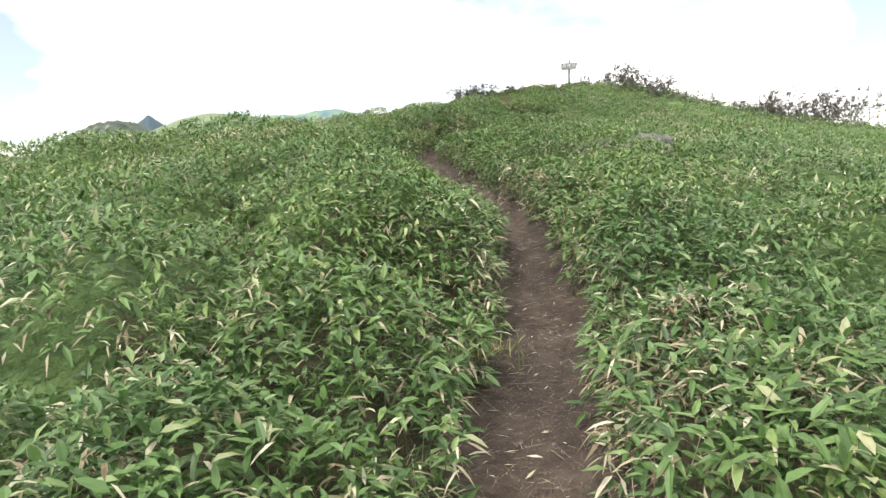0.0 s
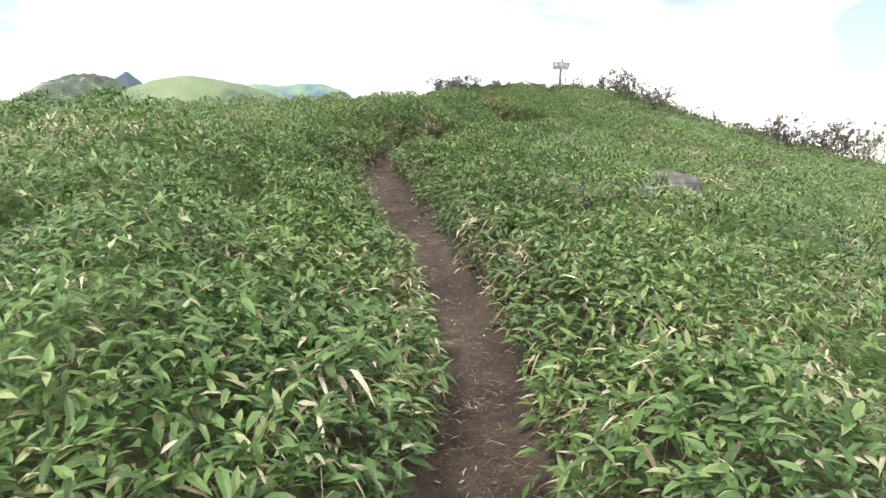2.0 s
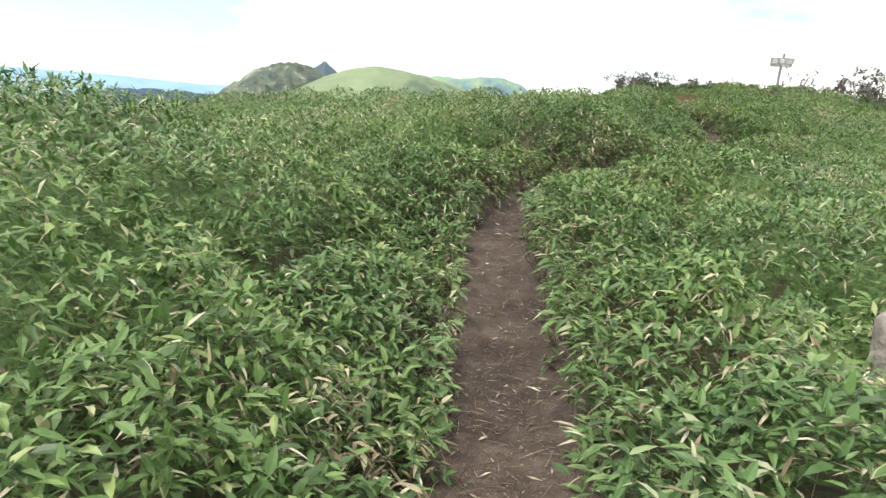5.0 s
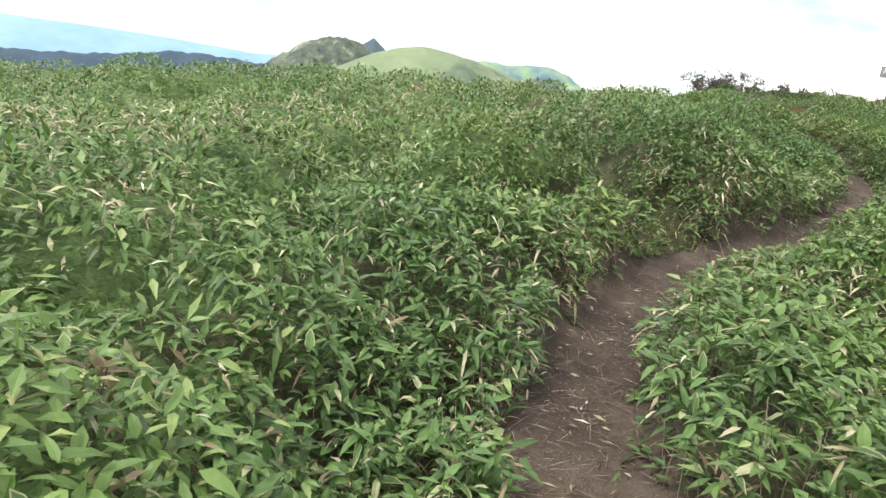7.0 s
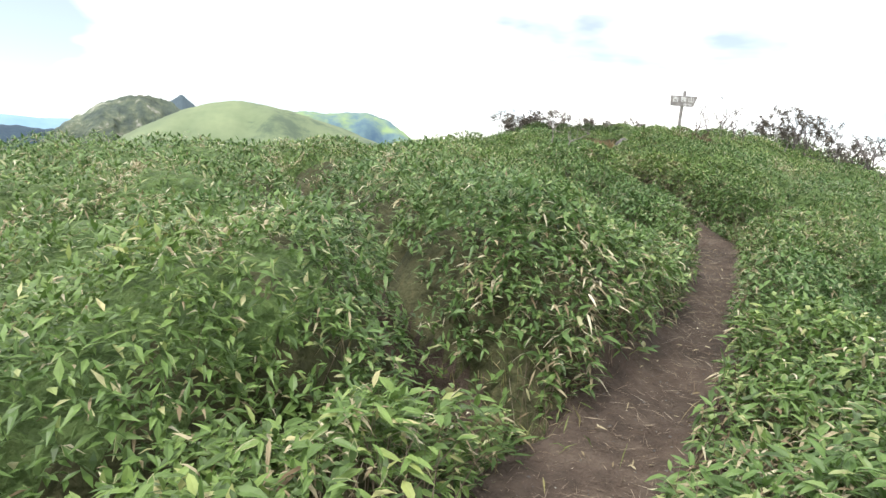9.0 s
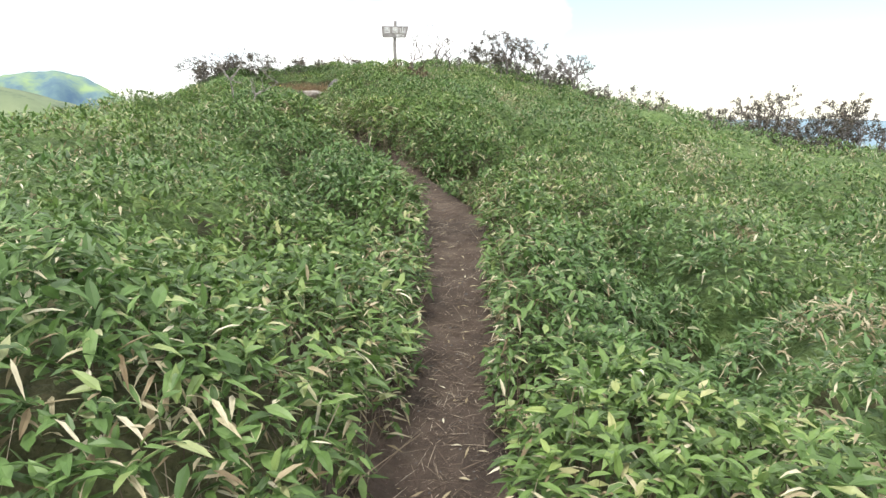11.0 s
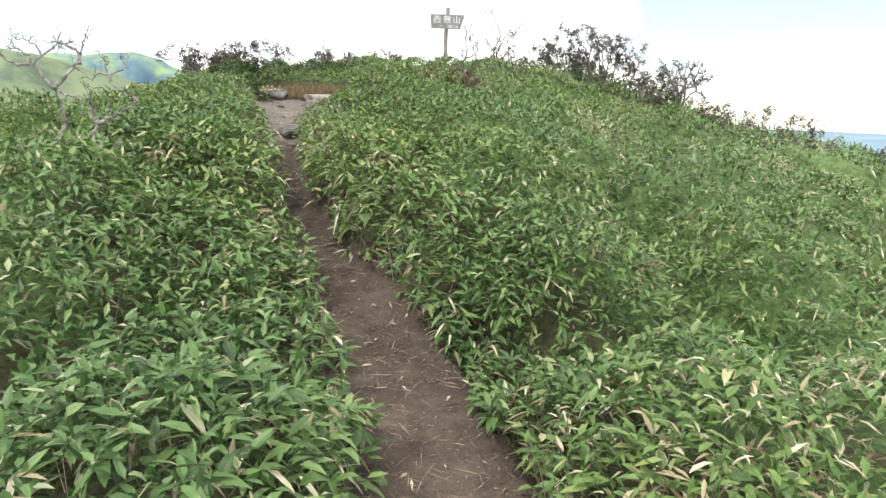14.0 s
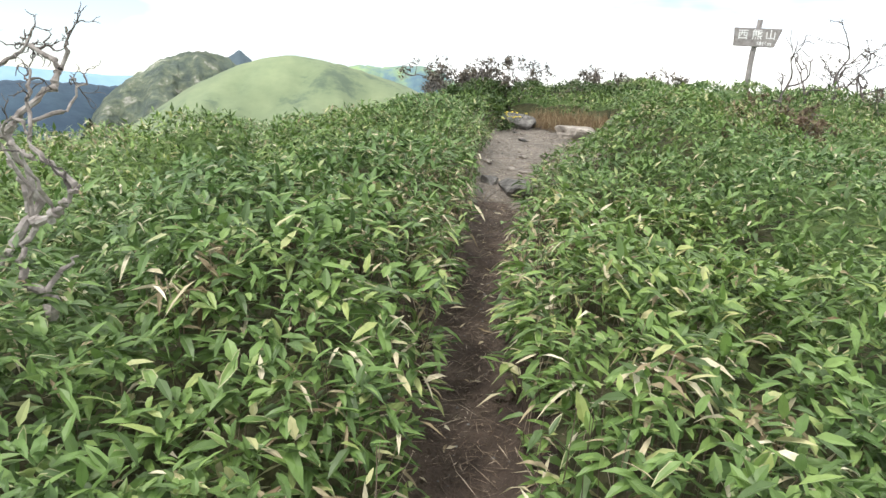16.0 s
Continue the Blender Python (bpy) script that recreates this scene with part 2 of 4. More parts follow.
# green slopes, their darker tones shifted to blue to imitate haze
M_RANGE = material("hazed_green_range", [(0.38, (0.07, 0.13, 0.2)), (0.5, (0.12, 0.2, 0.22)), (0.62, (0.24, 0.34, 0.17))], 0.007, 6, 0.95, 0, 1)
# horizon mountains: the haze in front of them is painted as pale blue
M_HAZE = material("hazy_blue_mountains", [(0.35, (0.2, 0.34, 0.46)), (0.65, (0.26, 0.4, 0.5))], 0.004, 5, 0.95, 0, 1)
# dark forest whose blue cast is painted-in haze
M_RIDGE = material("haze_blue_forest_ridge", [(0.35, (0.026, 0.05, 0.082)), (0.65, (0.045, 0.08, 0.115))], 0.03, 8, 0.95, 0.5, 0.15, distance=2)


# ---- the lie of the land ----
def smooth_line(ys, vs, sigma=0.35):
    """A softened line through the stations, as a function of y."""
    fine = np.arange(-12, 60, 0.05)
    v = np.interp(fine, ys, vs)
    k = np.exp(-0.5 * (np.arange(-40, 41) * 0.05 / sigma) ** 2)
    v = np.convolve(np.pad(v, 40, "edge"), k / k.sum(), "valid")
    return lambda y: np.interp(y, fine, v)


TRAIL_X = smooth_line([-4, 1.5, 2.7, 4.3, 5.5, 6.5, 7.8, 8.6, 9.4, 10, 10.8, 12.0, 12.5, 13.1, 13.6, 15.5, 16, 16.9, 17.5, 18.2, 18.9, 19.6, 20.6, 22, 23.2, 25.5, 30],
                      [0.6, 1.2, 1.38, 1.45, 1.3, 1.07, 0.81, 0.61, 0.36, 0.24, 0.31, 0.65, 1.0, 1.34, 1.53, 2.26, 2.41, 2.59, 2.55, 2.38, 2.19, 2.13, 2.09, 2.03, 2.2, 2.45, 2.7], 0.25)
TRAIL_Z = smooth_line([-1, 3.1, 5.2, 7.5, 8.9, 11.4, 13.2, 16.9, 18.2, 19.2, 21, 23, 25.5, 30], [-1.1, -0.8, -0.64, -0.47, -0.33, -0.13, 0.1, 0.32, 0.6, 0.8, 1.0, 1.2, 1.42, 1.7])
TRAIL_W = smooth_line([0, 2.7, 4.0, 6.5, 7.8, 9, 10.5, 12.2, 13.0, 14, 15.5, 17.4, 18.2, 19.2, 20.8, 22, 23.2, 24.5, 25.3, 25.9, 26.3], [0.18, 0.19, 0.145, 0.17, 0.2, 0.185, 0.145, 0.27, 0.16, 0.13, 0.18, 0.2, 0.12, 0.08, 0.09, 0.18, 0.46, 0.64, 0.64, 0.3, 0.0], 0.2)
EDGE_LEFT = smooth_line([0, 4, 5.6, 6.2, 7, 8.6, 10, 13, 16, 17.5, 18.5, 19, 21, 24, 27], [0.36, 0.43, 0.34, 0.3, 0.24, 0.22, 0.34, 0.42, 0.36, 0.26, 0.28, 0.41, 0.45, 0.3, 0.4], 0.4)
EDGE_RIGHT = smooth_line([0, 5, 8, 10.5, 12.3, 14, 16, 17.3, 18, 19, 21, 22.3, 23.2, 25, 27], [0.44, 0.5, 0.42, 0.4, 0.22, 0.35, 0.25, 0.12, 0.33, 0.35, 0.42, 0.32, 0.26, 0.34, 0.5], 0.3)
# the side track that forks off to the left: x at each y
FORK_X = smooth_line([12.3, 12.6, 13.1, 14.0, 15.3, 17.4, 18.2], [0.45, 0.2, -0.1, -0.6, -1.25, -2.25, -2.6], 0.2)
MOUNDS = [(-9.0, 3.0, 0.6), (-5.0, 7.0, 1.05), (-2.0, 3.0, 0.07), (-2.0, 7.5, 0.14), (-8.0, 12.0, 0.42), (-3.5, 12.0, -0.9), (-0.8, 10.2, 0.45), (-1.5, 15.0, 1.42),
          (-5.0, 17.0, 0.24), (-9.0, 19.0, 0.76), (-2.0, 20.0, 0.41), (-5.0, 24.0, 0.57), (0.0, 24.0, 0.7), (3.6, 5.0, 0.6), (3.0, 9.0, 0.2), (3.5, 13.0, 0.06),
          (4.0, 17.0, -0.63), (2.8, 20.0, 0.98), (7.0, 13.0, 0.48), (7.0, 18.0, 0.62), (9.5, 21.0, 0.15), (6.5, 23.0, 0.59), (4.0, 26.0, -0.09), (8.0, 27.0, 1.33),
          (1.3, 28.0, 0.67), (12.0, 26.0, 0.3), (12.0, 12.0, -0.74), (8.0, 5.0, -0.61), (1.0, -1.0, 0.31), (3.5, 31.0, 1.85)]

# smaller swells on top of the mounds
SWELLS = [(-11.0, 19.8, -0.11), (-8.8, 8.8, 0.27), (-8.8, 11.0, 0.18), (-8.8, 17.6, -0.09), (-8.8, 19.8, -0.14), (-6.6, 8.8, 0.11), (-6.6, 11.0, 0.05), (-6.6, 15.4, -0.28), (-6.6, 17.6, 0.13), (-6.6, 19.8, -0.13), (-4.4, 6.6, -0.29), (-4.4, 8.8, 0.2), (-4.4, 17.6, 0.07), (-4.4, 22.0, -0.11), (-2.2, 8.8, 0.1), (-2.2, 17.6, -0.14), (-2.2, 19.8, -0.25), (-2.2, 24.2, -0.17)]
SWELLS += [(0.0, 15.4, -0.13), (0.0, 17.6, -0.1), (0.0, 22.0, -0.27), (0.0, 26.4, -0.06), (0.0, 28.6, -0.1), (2.2, 22.0, 0.09), (2.2, 26.4, -0.02), (2.2, 28.6, -0.1), (2.2, 30.8, -0.12), (4.4, 22.0, -0.02), (4.4, 24.2, -0.06), (4.4, 26.4, -0.11), (4.4, 28.6, -0.28), (4.4, 30.8, -0.06), (6.6, 19.8, -0.11), (6.6, 22.0, -0.08), (6.6, 24.2, -0.17), (6.6, 26.4, 0.18), (6.6, 30.8, -0.13), (8.8, 17.6, -0.21), (8.8, 22.0, -0.14), (8.8, 24.2, -0.31), (8.8, 26.4, -0.13), (8.8, 28.6, 0.1), (11.0, 19.8, -0.05), (11.0, 22.0, -0.06), (11.0, 24.2, -0.09), (13.2, 22.0, -0.07), (13.2, 24.2, -0.13), (15.4, 22.0, -0.08), (15.4, 24.2, -0.14), (15.4, 26.4, -0.04)]
# creases between the cushions: from x, y to x, y, half width, depth
CREASES = [(3.9, 17.2, 4.45, 19.2, 0.26, 0.3), (4.45, 19.2, 4.4, 20.6, 0.28, 0.28), (-2.4, 9.8, -0.9, 10.6, 0.26, 0.28), (-0.9, 10.6, -0.3, 11.8, 0.22, 0.3), (-0.3, 11.8, 0.2, 12.1, 0.2, 0.22), (0.5, 12.25, -0.02, 12.4, 0.26, 0.3),
           (0.95, 2.5, -0.5, 2.5, 0.22, 0.2), (1.7, 2.15, 3.2, 2.3, 0.22, 0.14), (2.1, 17.15, 1.0, 16.9, 0.2, 0.15), (1.9, 13.7, 4.3, 14.4, 0.25, 0.16), (2.6, 20.8, 4.3, 21.1, 0.25, 0.15),
           (-1.5, 12.2, -3.2, 13.2, 0.3, 0.2), (4.6, 16.4, 6.4, 17.6, 0.35, 0.2)]


def sstep(a, b, v):
    t = np.clip((v - a) / (b - a), 0, 1)
    return t * t * (3 - 2 * t)


def value_noise(x, y, seed=0):
    """Smooth noise from -1 to 1 on a unit lattice."""
    x, y = np.asarray(x, float), np.asarray(y, float)
    xi, yi = np.floor(x), np.floor(y)
    fx, fy = x - xi, y - yi
    fx, fy = fx * fx * (3 - 2 * fx), fy * fy * (3 - 2 * fy)

    def h(a, b):
        s = np.sin(a * 127.1 + b * 311.7 + seed * 74.7) * 43758.5453
        return (s - np.floor(s)) * 2 - 1
    return (h(xi, yi) * (1 - fx) + h(xi + 1, yi) * fx) * (1 - fy) + (h(xi, yi + 1) * (1 - fx) + h(xi + 1, yi + 1) * fx) * fy


def hummocks(x, y, size, seed):
    """Rounded cushions of uneven height from 0 to 1, and how near the gap between two of them is."""
    x, y = np.broadcast_arrays(np.asarray(x, float), np.asarray(y, float))
    wx = x / size + 0.22 * value_noise(x * 1.3 / size, y * 1.3 / size, seed + 50)
    wy = y / size + 0.22 * value_noise(x * 1.3 / size + 9, y * 1.3 / size, seed + 51)
    cx, cy = np.floor(wx), np.floor(wy)
    best, second = np.zeros_like(wx), np.zeros_like(wx)
    for i in (-1, 0, 1):
        for j in (-1, 0, 1):
            h = [np.sin((cx + i) * 127.1 + (cy + j) * 311.7 + (seed * 3 + k) * 74.7) * 43758.5453 for k in range(3)]
            h = [v - np.floor(v) for v in h]
            d2 = (wx - cx - i - 0.15 - 0.7 * h[0]) ** 2 + (wy - cy - j - 0.15 - 0.7 * h[1]) ** 2
            v = (0.55 + 0.45 * h[2]) * np.clip(1 - d2 / 0.95, 0, 1) ** 0.85
            second = np.maximum(second, np.minimum(best, v))
            best = np.maximum(best, v)
    return best, 1 - sstep(0.0, 0.16, best - second)


def crevice(x, y):
    """1 in the narrow gaps between two cushions, 0 on top of them."""
    return hummocks(x, y, 1.45, 1)[1]


def fork_distance(x, y):
    d = np.abs(x - FORK_X(y)) * 0.86
    return np.where((y > 12.3) & (y < 18.0), d, 9.0)


def canopy(x, y):
    """Height of the top of the bamboo grass, with the trail's own hollow left out."""
    b = -1.105 + 0.0041 * x + 0.0348 * np.clip(y, -20, 34)
    for cx, cy, h in MOUNDS:
        b = b + h * np.exp(-((x - cx) ** 2 + (y - cy) ** 2) / 20.48)
    for cx, cy, h in SWELLS:
        b = b + h * np.exp(-((x - cx) ** 2 + (y - cy) ** 2) / 5.0)
    dx = x - TRAIL_X(y)
    edge = TRAIL_Z(y) + np.where(dx < 0, EDGE_LEFT(y), EDGE_RIGHT(y))
    on_path = 1 - sstep(24.5, 27.5, y)
    near = (1 - sstep(0.4, 1.05, np.abs(dx))) * on_path
    b = b * (1 - near) + edge * near
    lump = 0.35 + 0.65 * sstep(0.3, 1.3, np.abs(dx))
    top, gap = hummocks(x, y, 1.45, 1)
    small, small_gap = hummocks(x, y, 0.74, 2)
    b = b + lump * (0.6 * top - 0.14 * gap + 0.3 * small - 0.05 * small_gap - 0.45) + 0.02 * value_noise(x * 5, y * 5, 3)
    b = b - 0.13 * sstep(2.0, 5.0, -dx)
    # a few rounded tussocks beside the trail
    for tx, ty, r, h in ((0.5, 13.35, 0.5, 0.2), (-0.35, 11.3, 0.8, 0.12), (-0.55, 8.9, 0.7, -0.2), (3.2, 18.7, 0.7, 0.14), (3.3, 16.3, 0.6, 0.1), (1.7, 16.6, 0.6, 0.06), (1.2, 26.8, 1.0, 0.12), (2.2, 27.7, 0.7, 0.16), (-3.4, 12.6, 1.1, 0.25), (-6.7, 14.8, 1.2, 0.5), (2.95, 7.5, 0.5, -0.08), (2.4, 7.5, 0.45, -0.1), (0.9, 15.2, 0.9, 0.05)):
        b = b + h * np.exp(-((x - tx) ** 2 + (y - ty) ** 2) / (r * r))
    # a hollow that runs off to the right of the trail
    b = b - 0.24 * np.exp(-((y - 17.35 - 0.12 * dx) / 0.25) ** 2) * sstep(0.15, 0.5, dx) * (1 - sstep(1.6, 2.8, dx))
    b = b - (0.3 + 0.12 * (1 - sstep(12.8, 14.5, y))) * np.exp(-(fork_distance(x, y) / 0.21) ** 2)
    # the stand stays low in front of the boulders
    w = np.exp(-((x - 2.7) / 0.85) ** 4 - ((y - 7.65) / 0.75) ** 4)
    b = b * (1 - w) - (0.21 - 0.12 * sstep(2.4, 3.3, x)) * w
    for ax, ay, ex, ey, w, depth in CREASES:
        lx, ly = ex - ax, ey - ay
        t = np.clip(((x - ax) * lx + (y - ay) * ly) / (lx * lx + ly * ly), 0, 1)
        b = b - depth * np.exp(-((x - ax - t * lx) ** 2 + (y - ay - t * ly) ** 2) / (w * w))
    # the ridge falls away on all sides
    r = np.hypot((x - 1) / 1.0, (y - 14) / 1.35)
    fall = np.clip(r - 15, 0, None)
    b = b - np.minimum(0.022 * fall ** 1.75, 0.32 * fall)
    return b


def soil(x, y):
    """Height of the ground itself."""
    dx = np.abs(x - TRAIL_X(y))
    w = TRAIL_W(y)
    top = canopy(x, y) - 0.33 + 0.17 * np.maximum(sstep(0.9, 2.0, dx), sstep(26.2, 26.6, y)) * sstep(0.3, 0.8, fork_distance(x, y)) * (1 - 0.7 * crevice(x, y))
    wall = sstep(w, w + 0.22, dx + 0.03 * value_noise(x * 6, y * 6, 5))
    floor = TRAIL_Z(y) + 0.05 * (dx / (w + 0.12)) ** 2 + 0.016 * value_noise(x * 7, y * 5, 6) + 0.01 * value_noise(x * 15, y * 15, 8)
    wall = np.maximum(wall, sstep(25.6, 26.2, y))
    floor = np.minimum(floor, TRAIL_Z(y) + 0.15)
    near = top * wall + floor * (1 - wall)
    r = np.hypot(x - 1, y - 14)
    low = -120 - 60 * sstep(200, 1500, r) + 25 * value_noise(x / 160, y / 160, 11) + 8 * value_noise(x / 45, y / 45, 12)
    far = sstep(45, 420, r)
    return np.maximum(near, -130) * (1 - far) + low * far


def part(name, bm, mat, parent, label=""):
    """One mesh object under a thing."""
    me = bpy.data.meshes.new(name)
    bm.to_mesh(me)
    bm.free()
    me.materials.append(mat)
    ob = new(name, me)
    ob.parent = parent
    return tagged(ob, label)


def raw(name, verts, faces, mat, smooth=False):
    """A mesh object from arrays; faces all with the same number of corners."""
    verts, faces = np.asarray(verts, np.float32), np.asarray(faces, np.int32)
    me = bpy.data.meshes.new(name)
    n, k = faces.shape
    me.vertices.add(len(verts))
    me.vertices.foreach_set("co", verts.ravel())
    me.loops.add(n * k)
    me.loops.foreach_set("vertex_index", faces.ravel())
    me.polygons.add(n)
    me.polygons.foreach_set("loop_start", np.arange(0, n * k, k, dtype=np.int32))
    me.polygons.foreach_set("use_smooth", np.full(n, smooth))
    me.update(calc_edges=True)
    me.materials.append(mat)
    return new(name, me)


# ---- ground ----
def spread(lo, hi, step, far):
    """Stations that lie close between lo and hi and ever wider beyond."""
    mid = np.arange(lo, hi + step / 2, step)
    out, s, v = [], step, 0.0
    while v < far:
        s *= 1.16
        v += s
        out.append(v)
    out = np.array(out)
    return np.concatenate((lo - out[::-1], mid, hi + out))


gx, gy = spread(-3.0, 6.4, 0.068, 4200), spread(-2.0, 28.0, 0.078, 4200)
GX, GY = np.meshgrid(gx, gy)
GZ = soil(GX, GY)
nx, ny = len(gx), len(gy)
idx = np.arange(nx * ny).reshape(ny, nx)
quads = np.stack((idx[:-1, :-1], idx[:-1, 1:], idx[1:, 1:], idx[1:, :-1]), -1).reshape(-1, 4)
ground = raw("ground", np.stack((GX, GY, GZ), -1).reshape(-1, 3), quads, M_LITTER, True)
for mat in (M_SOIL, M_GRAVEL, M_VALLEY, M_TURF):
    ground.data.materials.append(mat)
qx, qy = GX.ravel()[quads].mean(1), GY.ravel()[quads].mean(1)
wob = 0.05 * value_noise(qx * 7, qy * 7, 21) + 0.03 * value_noise(qx * 17, qy * 17, 22)
slot = np.zeros(len(quads), np.int32)
slot[np.abs(qx - TRAIL_X(qy)) < TRAIL_W(qy) + 0.14 + wob] = 1
slot[(fork_distance(qx, qy) < 0.09 + wob)] = 1
side = qx - TRAIL_X(qy)
slot[(slot == 1) & (qy + 6 * wob > 21.6) & (qy < 26.0)] = 2
slot[(qy > 26.0) & (slot == 1)] = 0
slot[(slot == 0) & ((np.abs(qx - TRAIL_X(qy)) > 1.2 + 6 * wob) | (qy > 26.6) | (qy < -0.7))] = 4
slot[(slot == 4) & (fork_distance(qx, qy) < 0.5)] = 0
slot[(slot == 4) & (crevice(qx, qy) + 4 * wob > 0.8) & (np.abs(qx - 1.7) < 4.5) & (np.abs(qy - 13) < 14.5)] = 0
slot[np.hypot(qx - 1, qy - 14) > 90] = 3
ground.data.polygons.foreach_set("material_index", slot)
tagged(ground, "mountain ridge with a narrow brown dirt trail worn into it", "ground", kind="structure")


# ---- far hills ----
def hill(name, label, mat, bearing, distance, width, depth, height, foot, shape, seed, rough, n=48):
    """A hill far off: its crest runs across the line of sight at the bearing (degrees right of +y); shape gives its profile from -1 to 1."""
    u, v = np.meshgrid(np.linspace(-1, 1, n * 2), np.linspace(-1, 1, n))
    prof = shape(u)
    spur = 1 + rough * value_noise(u * 5 + seed, v * 2, seed) + 0.5 * rough * value_noise(u * 13, v * 5 + seed, seed + 1)
    z = foot + (height * prof - foot) * (1 - sstep(0, 1, np.abs(v) ** 0.8 * spur)) + rough * height * (0.16 * np.abs(value_noise(u * 11, v * 6, seed + 2)) + 0.1 * np.abs(value_noise(u * 27, v * 13, seed + 3)) - 0.09)
    b = radians(bearing)
    fx, fy = math.sin(b), math.cos(b)
    X = 1 + fx * (distance + v * depth) + fy * u * width
    Y = 8 + fy * (distance + v * depth) - fx * u * width
    k = np.arange(u.size).reshape(u.shape)
    q = np.stack((k[:-1, :-1], k[:-1, 1:], k[1:, 1:], k[1:, :-1]), -1).reshape(-1, 4)
    ob = raw(name, np.stack((X, Y, z), -1).reshape(-1, 3), q, mat, True)
    return tagged(ob, label, "hill", kind="structure")


def bumps(*spec):
    """A profile made of rounded bumps (centre, half width left, half width right, height, power)."""
    def f(u):
        z = np.full_like(u, -1.5)
        for c, l, r, h, p in spec:
            d = np.where(u < c, (c - u) / l, (u - c) / r)
            z = np.maximum(z, h * (1 - np.abs(d) ** p))
        return z
    return f


hill("crag_hill", "steep dark green hill with pale rock outcrops", M_CRAG, -30.3, 860, 122, 170, 44, -60, bumps((0.0, 0.5, 0.7, 1.0, 2.2), (-0.25, 0.34, 0.3, 0.78, 1.7), (-0.45, 0.24, 0.3, 0.4, 1.6)), 3, 0.4, 90)
hill("blue_peak", "small pointed mountain peak far off, haze tinted blue-grey", M_CONE, -27.3, 1500, 130, 250, 87, -80, bumps((0.0, 0.75, 0.75, 1.0, 1.15)), 5, 0.15)
hill("grassy_dome", "broad rounded hill of bright yellow-green grass", M_DOME, -23, 680, 190, 240, 40, -60, bumps((0.0, 0.5, 0.9, 1.0, 1.6)), 8, 0.22)
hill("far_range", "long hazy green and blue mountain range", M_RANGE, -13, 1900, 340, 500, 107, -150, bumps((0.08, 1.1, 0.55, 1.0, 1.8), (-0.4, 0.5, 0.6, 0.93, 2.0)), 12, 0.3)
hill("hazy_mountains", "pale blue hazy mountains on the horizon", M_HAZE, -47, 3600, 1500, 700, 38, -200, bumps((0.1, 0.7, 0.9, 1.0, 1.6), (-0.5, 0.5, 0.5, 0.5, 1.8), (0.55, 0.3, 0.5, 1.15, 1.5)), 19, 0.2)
hill("forest_ridge", "dark forested ridge below the horizon, haze tinted blue", M_RIDGE, -41, 900, 330, 260, 16, -110, lambda u: -0.4 + 0.25 * np.sin(u * 6 + 1) - 0.9 * np.clip(-u - 0.1, 0, 1) * 3 + 0.1 * np.sin(u * 90) * np.sin(u * 37), 15, 0.25)


# ---- bamboo grass ----
def leaf_arrays(base, azim, tilt, length, width, droop, roll, fine, plain=False):
    """Vertices and triangles of many lance-shaped leaves, folded along the midrib and drooping to the tip."""
    n = len(base)
    ca, sa = np.cos(azim), np.sin(azim)
    d = np.stack((ca * np.cos(tilt), sa * np.cos(tilt), np.sin(tilt)), -1)
    side = np.stack((-sa, ca, np.zeros(n)), -1)
    up = np.cross(d, side)
    s2 = side * np.cos(roll)[:, None] + up * np.sin(roll)[:, None]
    up = np.cross(d, s2)
    L, W = length[:, None], width[:, None]

    def at(t, s, lift):
        p = base + d * L * t + s2 * W * s + up * W * lift
        p = p.copy()
        p[:, 2] -= droop * length * t * t
        return p
    if fine:
        rows = [at(0.0, 0, 0), at(0.28, -0.5, 0.16), at(0.28, 0.5, 0.16), at(0.68, -0.38, 0.13), at(0.68, 0.38, 0.13), at(0.5, 0, 0), at(1.0, 0, 0)]
        tri = [(0, 5, 1), (0, 2, 5), (1, 5, 3), (2, 4, 5), (3, 5, 6), (5, 4, 6)]
    elif plain:
        rows = [at(0.0, 0, 0), at(0.42, -0.5, 0.1), at(0.42, 0.5, 0.1), at(1.0, 0, 0)]
        tri = [(0, 2, 1), (1, 2, 3)]
    else:
        rows = [at(0.0, 0, 0), at(0.42, -0.5, 0.16), at(0.45, 0, 0), at(0.42, 0.5, 0.16), at(1.0, 0, 0)]
        tri = [(0, 2, 1), (0, 3, 2), (1, 2, 4), (2, 3, 4)]
    k = len(rows)
    v = np.stack(rows, 1).reshape(-1, 3)
    f = (np.arange(n)[:, None, None] * k + np.array(tri)[None]).reshape(-1, 3)
    return v, f


